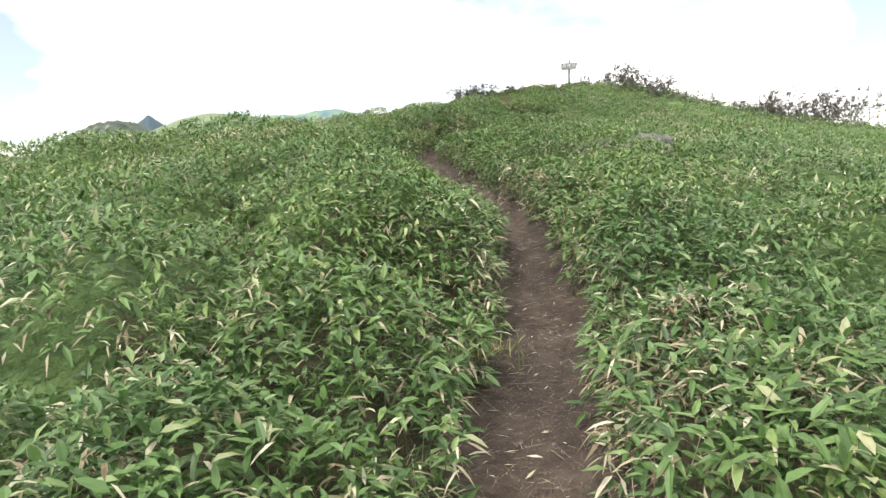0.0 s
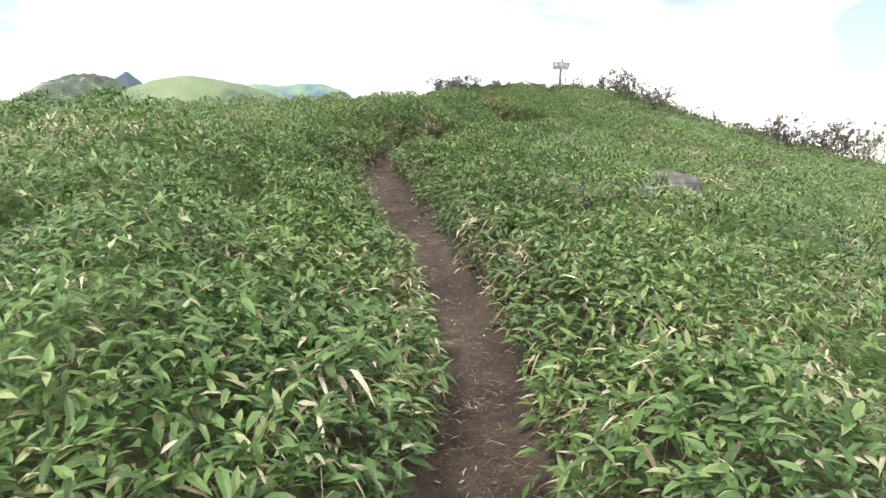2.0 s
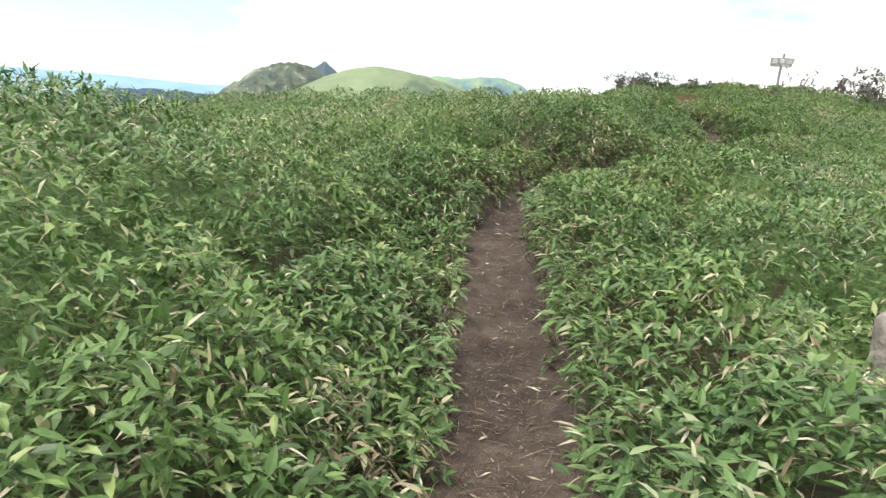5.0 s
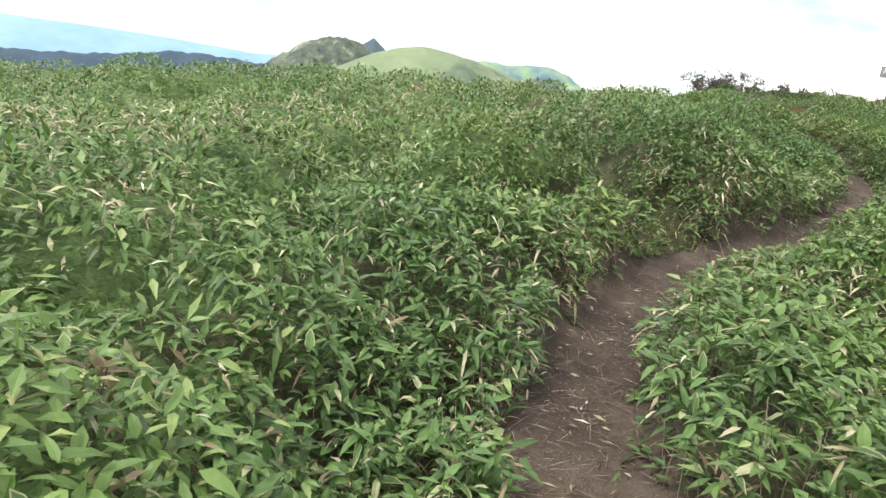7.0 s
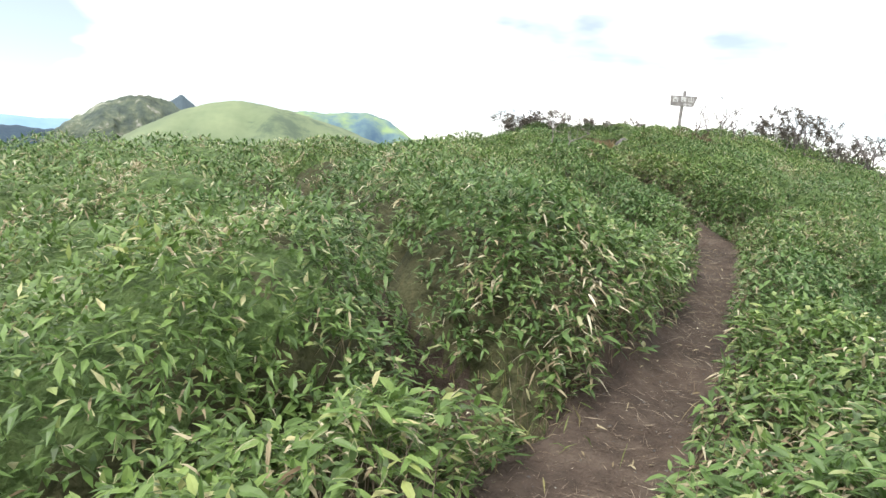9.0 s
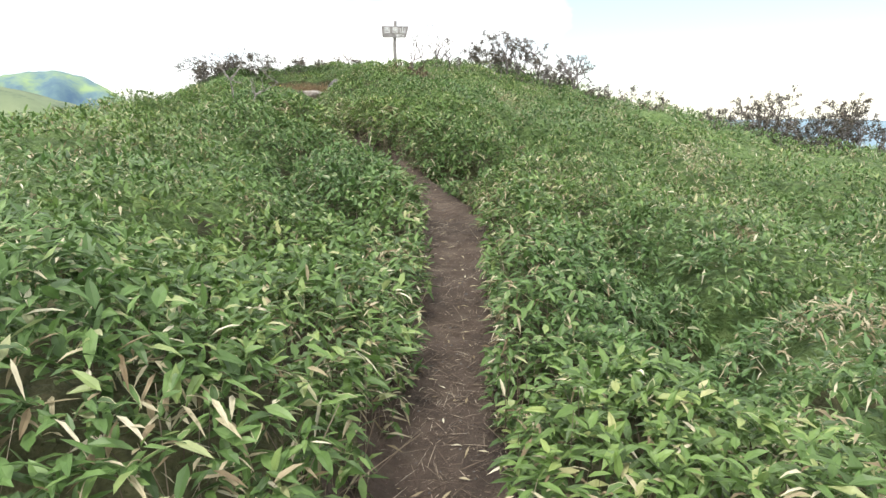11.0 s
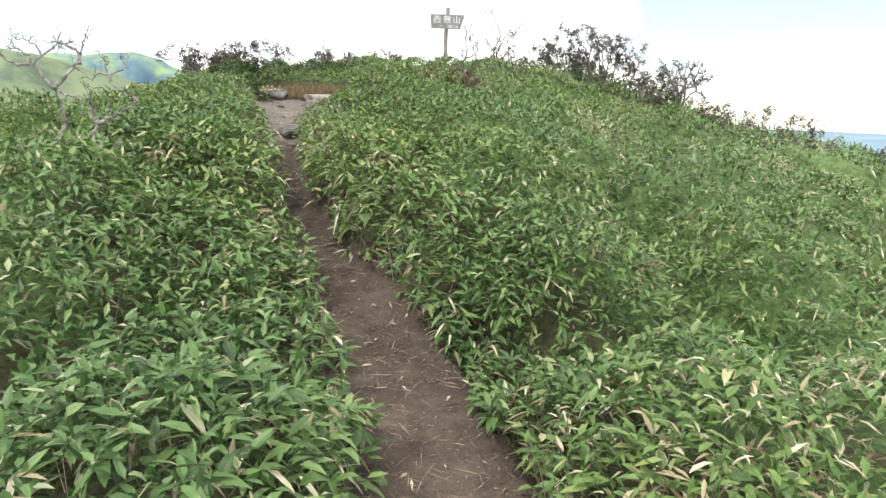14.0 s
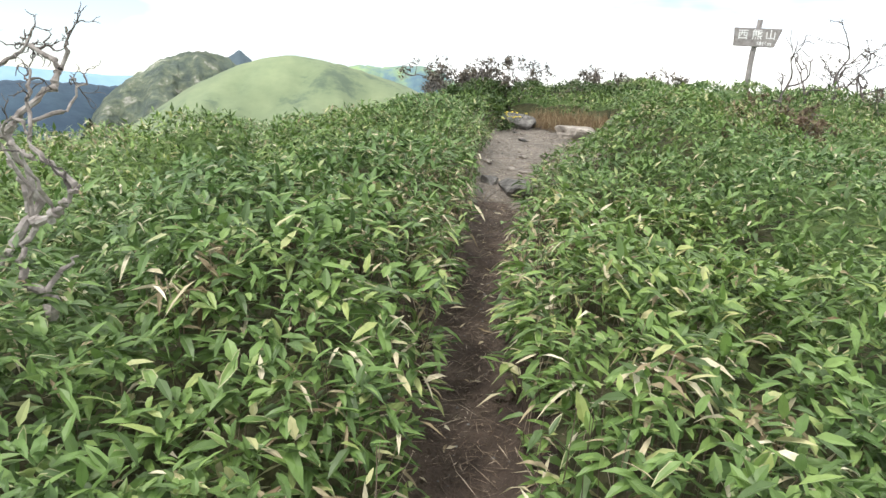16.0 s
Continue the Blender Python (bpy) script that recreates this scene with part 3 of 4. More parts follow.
def stand(rng, x, y, per, size, fine, dry_share, plain=False, sink=0.0):
    """Leaves of the bamboo grass on stems at x, y: whorls of leaves at the top of each stem. Green and dry leaves apart."""
    n = len(x)
    top = canopy(x, y)
    dxs = x - TRAIL_X(y)
    w = TRAIL_W(y)
    gap = np.abs(dxs) - w
    edge = 1 - sstep(0.0, 0.45, gap)
    h = np.where(gap < 0.5, 0.74 + 0.26 * sstep(0.0, 0.35, gap), 1.0)
    h = np.where((gap < 0.26) & (rng.random(n) < 0.55), rng.uniform(0.12, 1.0, n) * h, h)
    sag = np.where(gap < 0.3, 1 - gap / 0.3, 0.0)
    ground_z = soil(x, y)
    z = ground_z + (top - ground_z) * h + rng.normal(0, 0.016, n) - np.abs(rng.normal(0, 0.045, n)) * (rng.random(n) < 0.35) - sink * rng.uniform(0.5, 1.3, n)
    rep = np.repeat(np.arange(n), per)
    m = len(rep)
    az = rng.uniform(0, 2 * np.pi, n)[rep] + np.tile(np.arange(per), n) * (2 * np.pi / per * 1.0) + rng.normal(0, 0.45, m)
    # those beside the trail lean out over it
    toward = np.where(dxs[rep] > 0, np.pi, 0.0)
    lean = (rng.random(m) < 0.55 * edge[rep])
    az = np.where(lean, toward + rng.normal(0, 0.8, m), az)
    tilt = rng.normal(0.45 if plain else 0.3, 0.36, m)
    tilt = np.where(np.tile(np.arange(per), n) == 0, rng.normal(0.85, 0.3, m), tilt)
    tilt = tilt - 0.35 * np.clip(sag, 0, 1)[rep]
    slope_x, slope_y = (canopy(x + 0.06, y) - canopy(x - 0.06, y)) / 0.12, (canopy(x, y + 0.06) - canopy(x, y - 0.06)) / 0.12
    tilt = tilt + 0.3 * np.arctan(np.clip(slope_x[rep] * np.cos(az) + slope_y[rep] * np.sin(az), -1.2, 1.2))
    length = size * rng.uniform(0.6, 1.35, m)
    width = length * rng.uniform(0.25, 0.36, m) * (0.85 if plain else 1.0)
    base = np.stack((x[rep], y[rep], z[rep] - rng.uniform(0, 0.055, m)), -1)
    base[:, :2] += rng.normal(0, 0.012, (m, 2))
    droop = rng.uniform(0.05, 0.35 if plain else 0.5, m)
    roll = rng.normal(0, 0.28, m)
    patch = value_noise(x * 1.6 + 40, y * 1.6, 31) + 0.6 * value_noise(x * 4.2, y * 4.2, 32)
    p = dry_share * (0.35 + 3.0 * np.clip(patch - 0.25, 0, 2)) + 0.1 * edge
    dry = rng.random(m) < np.minimum(p, 0.7)[rep]
    tilt = np.where(dry, tilt - 0.15, tilt)
    width = np.where(dry, width * 0.55, width)
    droop = np.where(dry, droop * 1.7, droop)
    out = []
    for pick in (~dry, dry):
        out.append(leaf_arrays(base[pick], az[pick], tilt[pick], length[pick], width[pick], droop[pick], roll[pick], fine, plain))
    return out


def rim_of(ob, *counts):
    """Marks the rim of each leaf: runs of leaves with 7, 5 or 4 corners."""
    corners = {7: (0.4, 1, 1, 1, 1, 0, 1), 5: (0.4, 1, 0, 1, 1), 4: (0.0, 0.5, 0.5, 0.5)}
    rim = np.concatenate([np.tile(np.array(corners[k], np.float32), n // k) for k, n in counts])
    ob.data.attributes.new("rim", "FLOAT", "POINT").data.foreach_set("value", rim)
    return ob


def scatter(rng, density, x0, x1, y0, y1, near, far):
    """Stem places whose distance from the trail lies between near and far, clear of the tracks, the clearing and the boulders."""
    n = int(1.5 * density * (x1 - x0) * (y1 - y0))
    x, y = rng.uniform(x0, x1, n), rng.uniform(y0, y1, n)
    dx = np.abs(x - TRAIL_X(y))
    w = TRAIL_W(y) * sstep(-30, -28, y) + 0.04 + 0.05 * value_noise(x * 5, y * 5, 41)
    keep = (dx >= near) & (dx < far) & ((dx > w) | (y > 26.3))
    fd = fork_distance(x, y)
    keep &= (fd > 0.1) | (rng.random(n) < 0.3)
    side = x - TRAIL_X(y)
    bare = (np.abs(y - 17.35 - 0.12 * side) < 0.13 + 0.06 * value_noise(x * 4, y * 4, 47)) & (side > 0.1) & (side < 1.7)
    keep &= ~bare | (rng.random(n) < 0.85)
    verge = np.minimum(np.hypot((x - 0.88) / 0.3, (y - 2.45) / 0.22), np.hypot((x - 0.22) / 0.36, (y - 12.42) / 0.3)) < 1
    keep &= ~verge | (rng.random(n) < 0.15)
    for bx, by, rx, ry in ((2.5, 8.0, 0.44, 0.24), (3.2, 8.08, 0.5, 0.28), (1.85, 25.65, 0.4, 0.2), (2.7, 25.45, 0.35, 0.18)):
        keep &= ((x - bx) / rx) ** 2 + ((y - by) / ry) ** 2 > 1
    bare = (y > 25.3) & (y < 26.25) & (x > 1.3) & (x < 3.0)
    keep &= ~bare
    keep &= rng.random(n) > 0.35 * crevice(x, y) * sstep(0.3, 0.9, dx)
    # steep flanks carry more stems than the flat
    flank = np.hypot(canopy(x + 0.08, y) - canopy(x - 0.08, y), canopy(x, y + 0.08) - canopy(x, y - 0.08)) / 0.16
    keep &= rng.random(n) < np.clip(0.58 * np.sqrt(1 + 1.6 * flank ** 2), 0, 1)
    keep &= np.abs(x - 1) < 0.85 * (y + 1.5) + 1.6
    return x[keep], y[keep]


def join(batches):
    vs, fs, o = [], [], 0
    for v, f in batches:
        vs.append(v)
        fs.append(f + o)
        o += len(v)
    return np.concatenate(vs), np.concatenate(fs)


rng = np.random.default_rng(7)
green_near, dry_near = stand(rng, *scatter(rng, 700, -0.6, 3.6, -0.8, 21.0, 0.0, 0.62), 5, 0.064, True, 0.14)
green_next, dry_next = stand(rng, *scatter(rng, 640, -0.8, 3.8, -0.8, 21.0, 0.62, 0.95), 5, 0.062, True, 0.12)
green_side, dry_side = stand(rng, *scatter(rng, 450, -1.4, 4.4, -1.5, 23.5, 0.95, 1.5), 5, 0.063, False, 0.13)
green_wide, dry_wide = stand(rng, *scatter(rng, 480, -2.2, 5.2, -1.5, 23.5, 1.5, 2.4), 5, 0.069, False, 0.28, True)
green_mid, dry_mid = stand(rng, *scatter(rng, 265, -5.5, 8.0, -1.5, 31.0, 2.4, 5.2), 5, 0.076, False, 0.3, True)
green_nb, dry_nb = stand(rng, *scatter(rng, 400, -0.6, 4.8, 23.5, 31.0, 0.0, 2.4), 5, 0.068, False, 0.08, True)
green_nc, dry_nc = stand(rng, *scatter(rng, 620, 0.8, 3.4, 21.0, 23.5, 0.0, 0.95), 5, 0.064, False, 0.08)
green_low, dry_low = stand(rng, *scatter(rng, 260, -0.8, 3.8, -0.8, 21.0, 0.0, 1.3), 5, 0.07, False, 0.3, True, 0.12)
ridge_side = scatter(rng, 90, -10.5, -4.0, 11.5, 21.0, 0.0, 30)
green_rim, dry_rim = stand(rng, *ridge_side, 5, 0.08, False, 0.16, True)
green_far, dry_far = stand(rng, *scatter(rng, 57, -12, 15, -1, 33, 5.2, 30), 5, 0.098, False, 0.26, True)
v, f = join([green_near, green_next, green_low])
grass = rim_of(raw("bamboo_grass_beside_trail", v, f, M_SASA), (7, len(green_near[0]) + len(green_next[0])), (4, len(green_low[0])))
tagged(grass, "knee-high green dwarf bamboo grass crowding the trail", "bamboo grass", kind="stuff")
v, f = join([green_side, green_nc, green_wide, green_mid, green_nb])
grass = rim_of(raw("bamboo_grass_slope", v, f, M_SASA), (5, len(green_side[0]) + len(green_nc[0])), (4, len(green_wide[0]) + len(green_mid[0]) + len(green_nb[0])))
tagged(grass, "dense green dwarf bamboo grass over rounded slopes", "bamboo grass", kind="stuff")
v, f = join([green_far, green_rim])
tagged(raw("bamboo_grass_hillside", v, f, M_SASA), "green dwarf bamboo grass covering the hillside", "bamboo grass", kind="stuff")
v, f = join([dry_near, dry_next, dry_side, dry_wide, dry_mid, dry_nb, dry_nc, dry_far, dry_rim, dry_low])
tagged(raw("dry_bamboo_leaves", v, f, M_DRY), "withered straw-coloured bamboo leaves among the green", "dry leaves", kind="stuff")


def sticks(rng, p, azim, tilt, length, radius):
    """Thin three-sided stalks."""
    n = len(p)
    d = np.stack((np.cos(azim) * np.cos(tilt), np.sin(azim) * np.cos(tilt), np.sin(tilt)), -1)
    s = np.stack((-np.sin(azim), np.cos(azim), np.zeros(n)), -1)
    u = np.cross(d, s)
    rows = []
    for t, k in ((0, 1.0), (1, 0.6)):
        for a in range(3):
            c, q = math.cos(a * 2.0944), math.sin(a * 2.0944)
            rows.append(p + d * (length * t)[:, None] + (s * c + u * q) * (radius * k)[:, None])
    v = np.stack(rows, 1).reshape(-1, 3)
    tri = np.array([(0, 1, 4), (0, 4, 3), (1, 2, 5), (1, 5, 4), (2, 0, 3), (2, 3, 5)])
    return v, (np.arange(n)[:, None, None] * 6 + tri[None]).reshape(-1, 3)


# stalks in the stand, and straw and fallen leaves on the trail
n = 6000
y = rng.uniform(-1, 24, n)
x = TRAIL_X(y) + rng.choice((-1, 1), n) * (TRAIL_W(y) + 0.05 + np.abs(rng.normal(0, 0.35, n)))
v, f = sticks(rng, np.stack((x, y, soil(x, y)), -1), rng.uniform(0, 6.28, n), rng.normal(1.25, 0.25, n), rng.uniform(0.16, 0.34, n), rng.uniform(0.001, 0.002, n))
tagged(raw("bamboo_stalks", v, f, M_STALK), "thin straw-coloured stalks under the bamboo leaves", "stalks", kind="stuff")
n = 56000
y = rng.uniform(-1, 25.5, n)
x = TRAIL_X(y) + rng.normal(0, 0.8, n) * (TRAIL_W(y) + 0.07)
thick = rng.uniform(0.0012, 0.0034, n)
v, f = leaf_arrays(np.stack((x, y, soil(x, y) + 0.006), -1), rng.uniform(0, 6.28, n), rng.normal(0.05, 0.14, n), 0.012 + 0.13 * rng.random(n) ** 3.5, thick, rng.uniform(0, 0.12, n), rng.normal(0, 0.5, n), False, True)
tagged(raw("straw_on_trail", v, f, M_STALK), "broken straw and rootlets strewn on the dirt trail", "straw", kind="stuff")
n = 750
y = rng.uniform(-1, 24, n)
x = TRAIL_X(y) + rng.normal(0, 0.8, n) * (TRAIL_W(y) + 0.05)
v, f = leaf_arrays(np.stack((x, y, soil(x, y) + 0.012), -1), rng.uniform(0, 6.28, n), rng.normal(0.05, 0.12, n), rng.uniform(0.025, 0.065, n), rng.uniform(0.006, 0.012, n), rng.uniform(0, 0.2, n), rng.normal(0, 0.4, n), False)
tagged(raw("fallen_leaves", v, f, M_DRY), "fallen dry bamboo leaves on the trail", "dry leaves", kind="stuff")


# short grass on the bare verges
n = 2600
pick = rng.random(n) < 0.5
x = np.where(pick, rng.normal(0.86, 0.14, n), rng.normal(0.2, 0.2, n))
y = np.where(pick, rng.normal(2.45, 0.13, n), rng.normal(12.48, 0.16, n))
v, f = leaf_arrays(np.stack((x, y, soil(x, y)), -1), rng.uniform(0, 6.28, n), rng.normal(0.9, 0.35, n), rng.uniform(0.05, 0.14, n), rng.uniform(0.004, 0.008, n), rng.uniform(0, 0.5, n), rng.normal(0, 0.4, n), False)
tagged(raw("verge_grass", v, f, M_VERGE), "short sparse yellowish grass on the trail's verge", "grass", kind="stuff")
# grit on the trail
n = 2200
y = rng.uniform(-1, 25.6, n)
x = TRAIL_X(y) + rng.normal(0, 0.6, n) * (TRAIL_W(y) + 0.05)
g = rng.uniform(0.002, 0.0075, n)[:, None] * np.where(rng.random(n) < 0.04, 2.2, 1.0)[:, None]
c = np.stack((x, y, soil(x, y) + 0.001), -1)
corner = [np.array(q) for q in ((1, 0, 0), (0, 1, 0), (-1, 0, 0), (0, -1, 0), (0, 0, 0.7))]
turn = rng.uniform(0, 6.28, n)
rows = []
for q in corner:
    px, py = q[0] * np.cos(turn) - q[1] * np.sin(turn), q[0] * np.sin(turn) + q[1] * np.cos(turn)
    rows.append(c + np.stack((px, py * 0.8, np.full(n, q[2])), -1) * g * rng.uniform(0.7, 1.3, (n, 1)))
v = np.stack(rows, 1).reshape(-1, 3)
f = (np.arange(n)[:, None, None] * 5 + np.array([(0, 1, 4), (1, 2, 4), (2, 3, 4), (3, 0, 4)])[None]).reshape(-1, 3)
tagged(raw("trail_grit", v, f, M_ROCK), "small stones and grit pressed into the trail", "grit", kind="stuff")


def dry_tuft(x, y, seed):
    """A withered shoot: a bent stalk and a whorl of curled straw-coloured leaves."""
    g = np.random.default_rng(seed)
    root = new("withered_bamboo_tuft")
    z = float(canopy(np.array(x), np.array(y)))
    root.location = (x, y, z - 0.03)
    bm = bmesh.new()
    for k in range(4):
        a = g.uniform(0, 6.28)
        tip = Vector((math.cos(a) * 0.05, math.sin(a) * 0.05, g.uniform(0.0, 0.04)))
        tube(bm, [Vector((0, 0, -0.22)), Vector((tip.x * 0.3, tip.y * 0.3, -0.08)), tip], [0.0025, 0.002, 0.0015], 4)
    part("stalk", bm, M_STALK, root)
    m = int(g.integers(16, 30))
    base = np.stack((g.normal(0, 0.04, m), g.normal(0, 0.04, m), g.uniform(-0.05, 0.035, m)), -1)
    ln = g.uniform(0.05, 0.1, m)
    v, f = leaf_arrays(base, g.uniform(0, 6.28, m), g.normal(0.0, 0.5, m), ln, ln * g.uniform(0.14, 0.24, m), g.uniform(0.1, 0.9, m), g.normal(0, 0.6, m), True)
    ob = raw("dry_foliage", v, f, M_DRY)
    ob.parent = root
    tagged(ob, kind="stuff")
    return tagged(root, "withered straw-coloured bamboo tuft in the green stand", "dry bamboo", "withered tufts in the stand")


# ---- stones ----
def stone(name, label, mat, at, size, turn=0, seed=0, flat=0.5, cuts=3):
    """A weathered stone: a sphere pushed into facets and pitted."""
    bm = bmesh.new()
    bmesh.ops.create_icosphere(bm, subdivisions=cuts, radius=1)
    r = random.Random(seed)
    planes = [(Vector((r.gauss(0, 1), r.gauss(0, 1), r.gauss(0, 0.8))).normalized(), r.uniform(0.5, 0.85)) for _ in range(14)]
    planes.append((Vector((0.05, -0.1, 1)).normalized(), flat))
    for vert in bm.verts:
        c = vert.co
        for nrm, d in planes:
            over = c.dot(nrm) - d
            if over > 0:
                c -= nrm * over * 0.9
        c += c.normalized() * (0.1 * noise.noise(c * 2.2 + Vector((seed, 0, 0))) + 0.06 * noise.noise(c * 5 + Vector((0, seed, 0))) - 0.09 * max(0, noise.noise(c * 4 + Vector((seed, seed, 0))) - 0.25))
        vert.co = Vector((c.x * size[0], c.y * size[1], c.z * size[2]))
    me = bpy.data.meshes.new(name)
    bm.to_mesh(me)
    bm.free()
    me.materials.append(mat)
    ob = new(name, me)
    ob.matrix_world = pose(*at, 0, 0, turn)
    return tagged(ob, label, "rock")


stone("boulder", "grey weathered boulder half buried in bamboo grass", M_ROCK, (3.26, 8.12, -0.15), (0.54, 0.36, 0.36), 8, 4, 0.62, 4)
stone("rock_ledge", "low pinkish-grey rock ledge with dark pits", M_PALE_ROCK, (2.62, 8.02, -0.1), (0.36, 0.2, 0.3), -6, 9, 0.55, 4)
stone("rock_ledge", "low pale blocky rock in the bamboo grass", M_PALE_ROCK, (2.28, 7.95, -0.1), (0.17, 0.17, 0.24), 15, 33, 0.6, 4)
stone("flat_rock", "flat grey rock at the edge of the clearing", M_ROCK, (1.85, 25.6, 1.52), (0.36, 0.25, 0.22), 10, 12, 0.4, 4)
stone("pale_rock", "pale sandy rock at the end of the trail", M_PALE_ROCK, (2.62, 25.2, 1.43), (0.33, 0.24, 0.19), -12, 15, 0.5, 4)
stone("trail_rock", "wedge-shaped grey stone in the trail", M_ROCK, (2.1, 21.95, 1.12), (0.12, 0.22, 0.13), 25, 21, 0.5)
stone("trail_rock", "small dark stone beside the trail", M_ROCK, (1.9, 22.2, 1.13), (0.09, 0.09, 0.08), 40, 24, 0.5)
stone("summit_boulder", "rounded grey boulder showing above the grass", M_ROCK, (3.05, 24.6, 1.55), (0.26, 0.3, 0.26), 0, 30, 0.7)
r = random.Random(5)
for k in range(26):
    y = r.uniform(22.6, 25.3)
    x = float(TRAIL_X(y)) + r.uniform(-0.9, 0.9) * float(TRAIL_W(y))
    s = r.uniform(0.02, 0.06)
    ob = stone("pebble", "small pale stone on the gravel clearing", M_PALE_ROCK if r.random() < 0.6 else M_ROCK, (x, y, float(soil(x, y)) + s * 0.2), (s * 1.3, s, s * 0.5), r.uniform(0, 180), k, 0.5, 1)
    tagged(ob, group="stones on the clearing")


# ---- shrubs and dead trees ----
def tube(bm, pts, radii, sides=6):
    """A tapered limb along the points."""
    rings = []
    for i, p in enumerate(pts):
        d = (pts[min(i + 1, len(pts) - 1)] - pts[max(i - 1, 0)]).normalized()
        s = d.orthogonal().normalized()
        u = d.cross(s)
        rings.append([bm.verts.new(p + (s * math.cos(2 * math.pi * k / sides) + u * math.sin(2 * math.pi * k / sides)) * radii[i]) for k in range(sides)])
    for a, b in zip(rings, rings[1:]):
        for k in range(sides):
            bm.faces.new((a[k], a[(k + 1) % sides], b[(k + 1) % sides], b[k]))
    bm.faces.new(rings[-1])


def limb(r, start, way, length, radius, bend, steps=5, rise=0.0):
    """A crooked line of points with falling radii."""
    pts, rad, p, d = [start.copy()], [radius], start.copy(), way.normalized()
    for k in range(steps):
        d = (d + Vector((r.gauss(0, bend), r.gauss(0, bend), r.gauss(0, bend) + rise))).normalized()
        p = p + d * (length / steps)
        pts.append(p.copy())
        rad.append(radius * (1 - 0.5 * (k + 1) / steps))
    return pts, rad, d


def grow(r, trunk_bm, twig_bm, tips, start, way, length, radius, level, spec):
    pts, rad, d = limb(r, start, way, length, radius, spec["bend"], 5, spec["rise"])
    tube(trunk_bm if level == 0 else twig_bm, pts, rad, 6 if level < 2 else 4)
    if level >= spec["levels"]:
        tips.append((pts[-1], d))
        tips.append((pts[-2], d))
        return
    for k in range(spec["split"] + (1 if r.random() < 0.4 else 0)):
        at = pts[-1] if k == 0 else pts[r.randint(2, 5)]
        a = r.uniform(0, 2 * math.pi)
        s = d.orthogonal().normalized()
        u = d.cross(s)
        nd = d * r.uniform(0.5, 1.0) + (s * math.cos(a) + u * math.sin(a)) * r.uniform(0.5, 1.0) * spec["spread"]
        nd.z = nd.z * spec["flat"] + 0.1
        grow(r, trunk_bm, twig_bm, tips, at, nd, length * r.uniform(0.55, 0.85), radius * 0.66, level + 1, spec)


def shrub(name, label, at, stems, length, seed, leaves=0, leaf_size=0.05, levels=3, split=2, spread=0.9, flat=0.7, bend=0.22, rise=0.05, radius=0.03, lean=(0, 0), wood=None, leaf_mat=None, category="shrub"):
    """A many-stemmed shrub: trunk limbs, twigs, and tufts of small leaves at the tips."""
    r = random.Random(seed)
    root = new(name)
    root.location = at
    tips = []
    wbm = bmesh.new()
    spec = dict(levels=levels, split=split, spread=spread, flat=flat, bend=bend, rise=rise)
    for k in range(stems):
        a = 2 * math.pi * (k + r.uniform(-0.3, 0.3)) / stems
        way = Vector((math.cos(a) * 0.75 + lean[0], math.sin(a) * 0.5 + lean[1], r.uniform(0.6, 1.1)))
        tbm = bmesh.new()
        grow(r, tbm, wbm, tips, Vector((math.cos(a) * 0.05, math.sin(a) * 0.05, -0.35)), way, length * r.uniform(0.8, 1.15) + 0.2, radius, 0, spec)
        part("stem", tbm, wood or M_BARK, root)
    tagged(part("twig_mass", wbm, wood or M_BARK, root), kind="stuff")
    if leaves:
        g = np.random.default_rng(seed)
        base, az, ti = [], [], []
        for p, d in tips:
            for k in range(int(leaves * 1.1)):
                base.append(p + Vector(g.normal(0, leaf_size * 0.4, 3)))
                az.append(g.uniform(0, 6.28))
                ti.append(g.normal(0.4, 0.5))
        m = len(base)
        ln = g.uniform(0.7, 1.3, m) * leaf_size
        v, f = leaf_arrays(np.array(base), np.array(az), np.array(ti), ln, ln * 0.45, g.uniform(0, 0.4, m), g.normal(0, 0.5, m), False)
        ob = raw("foliage", v, f, leaf_mat or M_BUSH_LEAF)
        ob.parent = root
        tagged(ob, kind="stuff")
    return tagged(root, label, category)


for k, (x, y) in enumerate(((0.9, 3.45), (0.62, 2.85), (1.02, 4.95), (0.72, 5.05), (1.62, 5.2), (-0.2, 9.2), (-0.4, 9.8), (-1.7, 10.0), (-0.5, 8.75), (-0.2, 13.8), (-0.2, 11.75),
                            (3.85, 14.8), (0.5, 13.45), (1.6, 14.7), (1.05, 15.55), (2.95, 18.2), (3.8, 17.95), (1.88, 17.15), (1.53, 18.95), (2.62, 18.85), (1.95, 18.45), (2.8, 18.7), (1.5, 18.85), (0.95, 3.55))):
    dry_tuft(x, y, 200 + k)


def on_ground(x, y, up=0.0):
    x, y = np.array(x), np.array(y)
    return (float(x), float(y), float(np.minimum(soil(x, y), canopy(x, y) - 0.33)) + up)


def in_grass(x, y):
    return (x, y, float(canopy(np.array(x), np.array(y))) - 0.02)


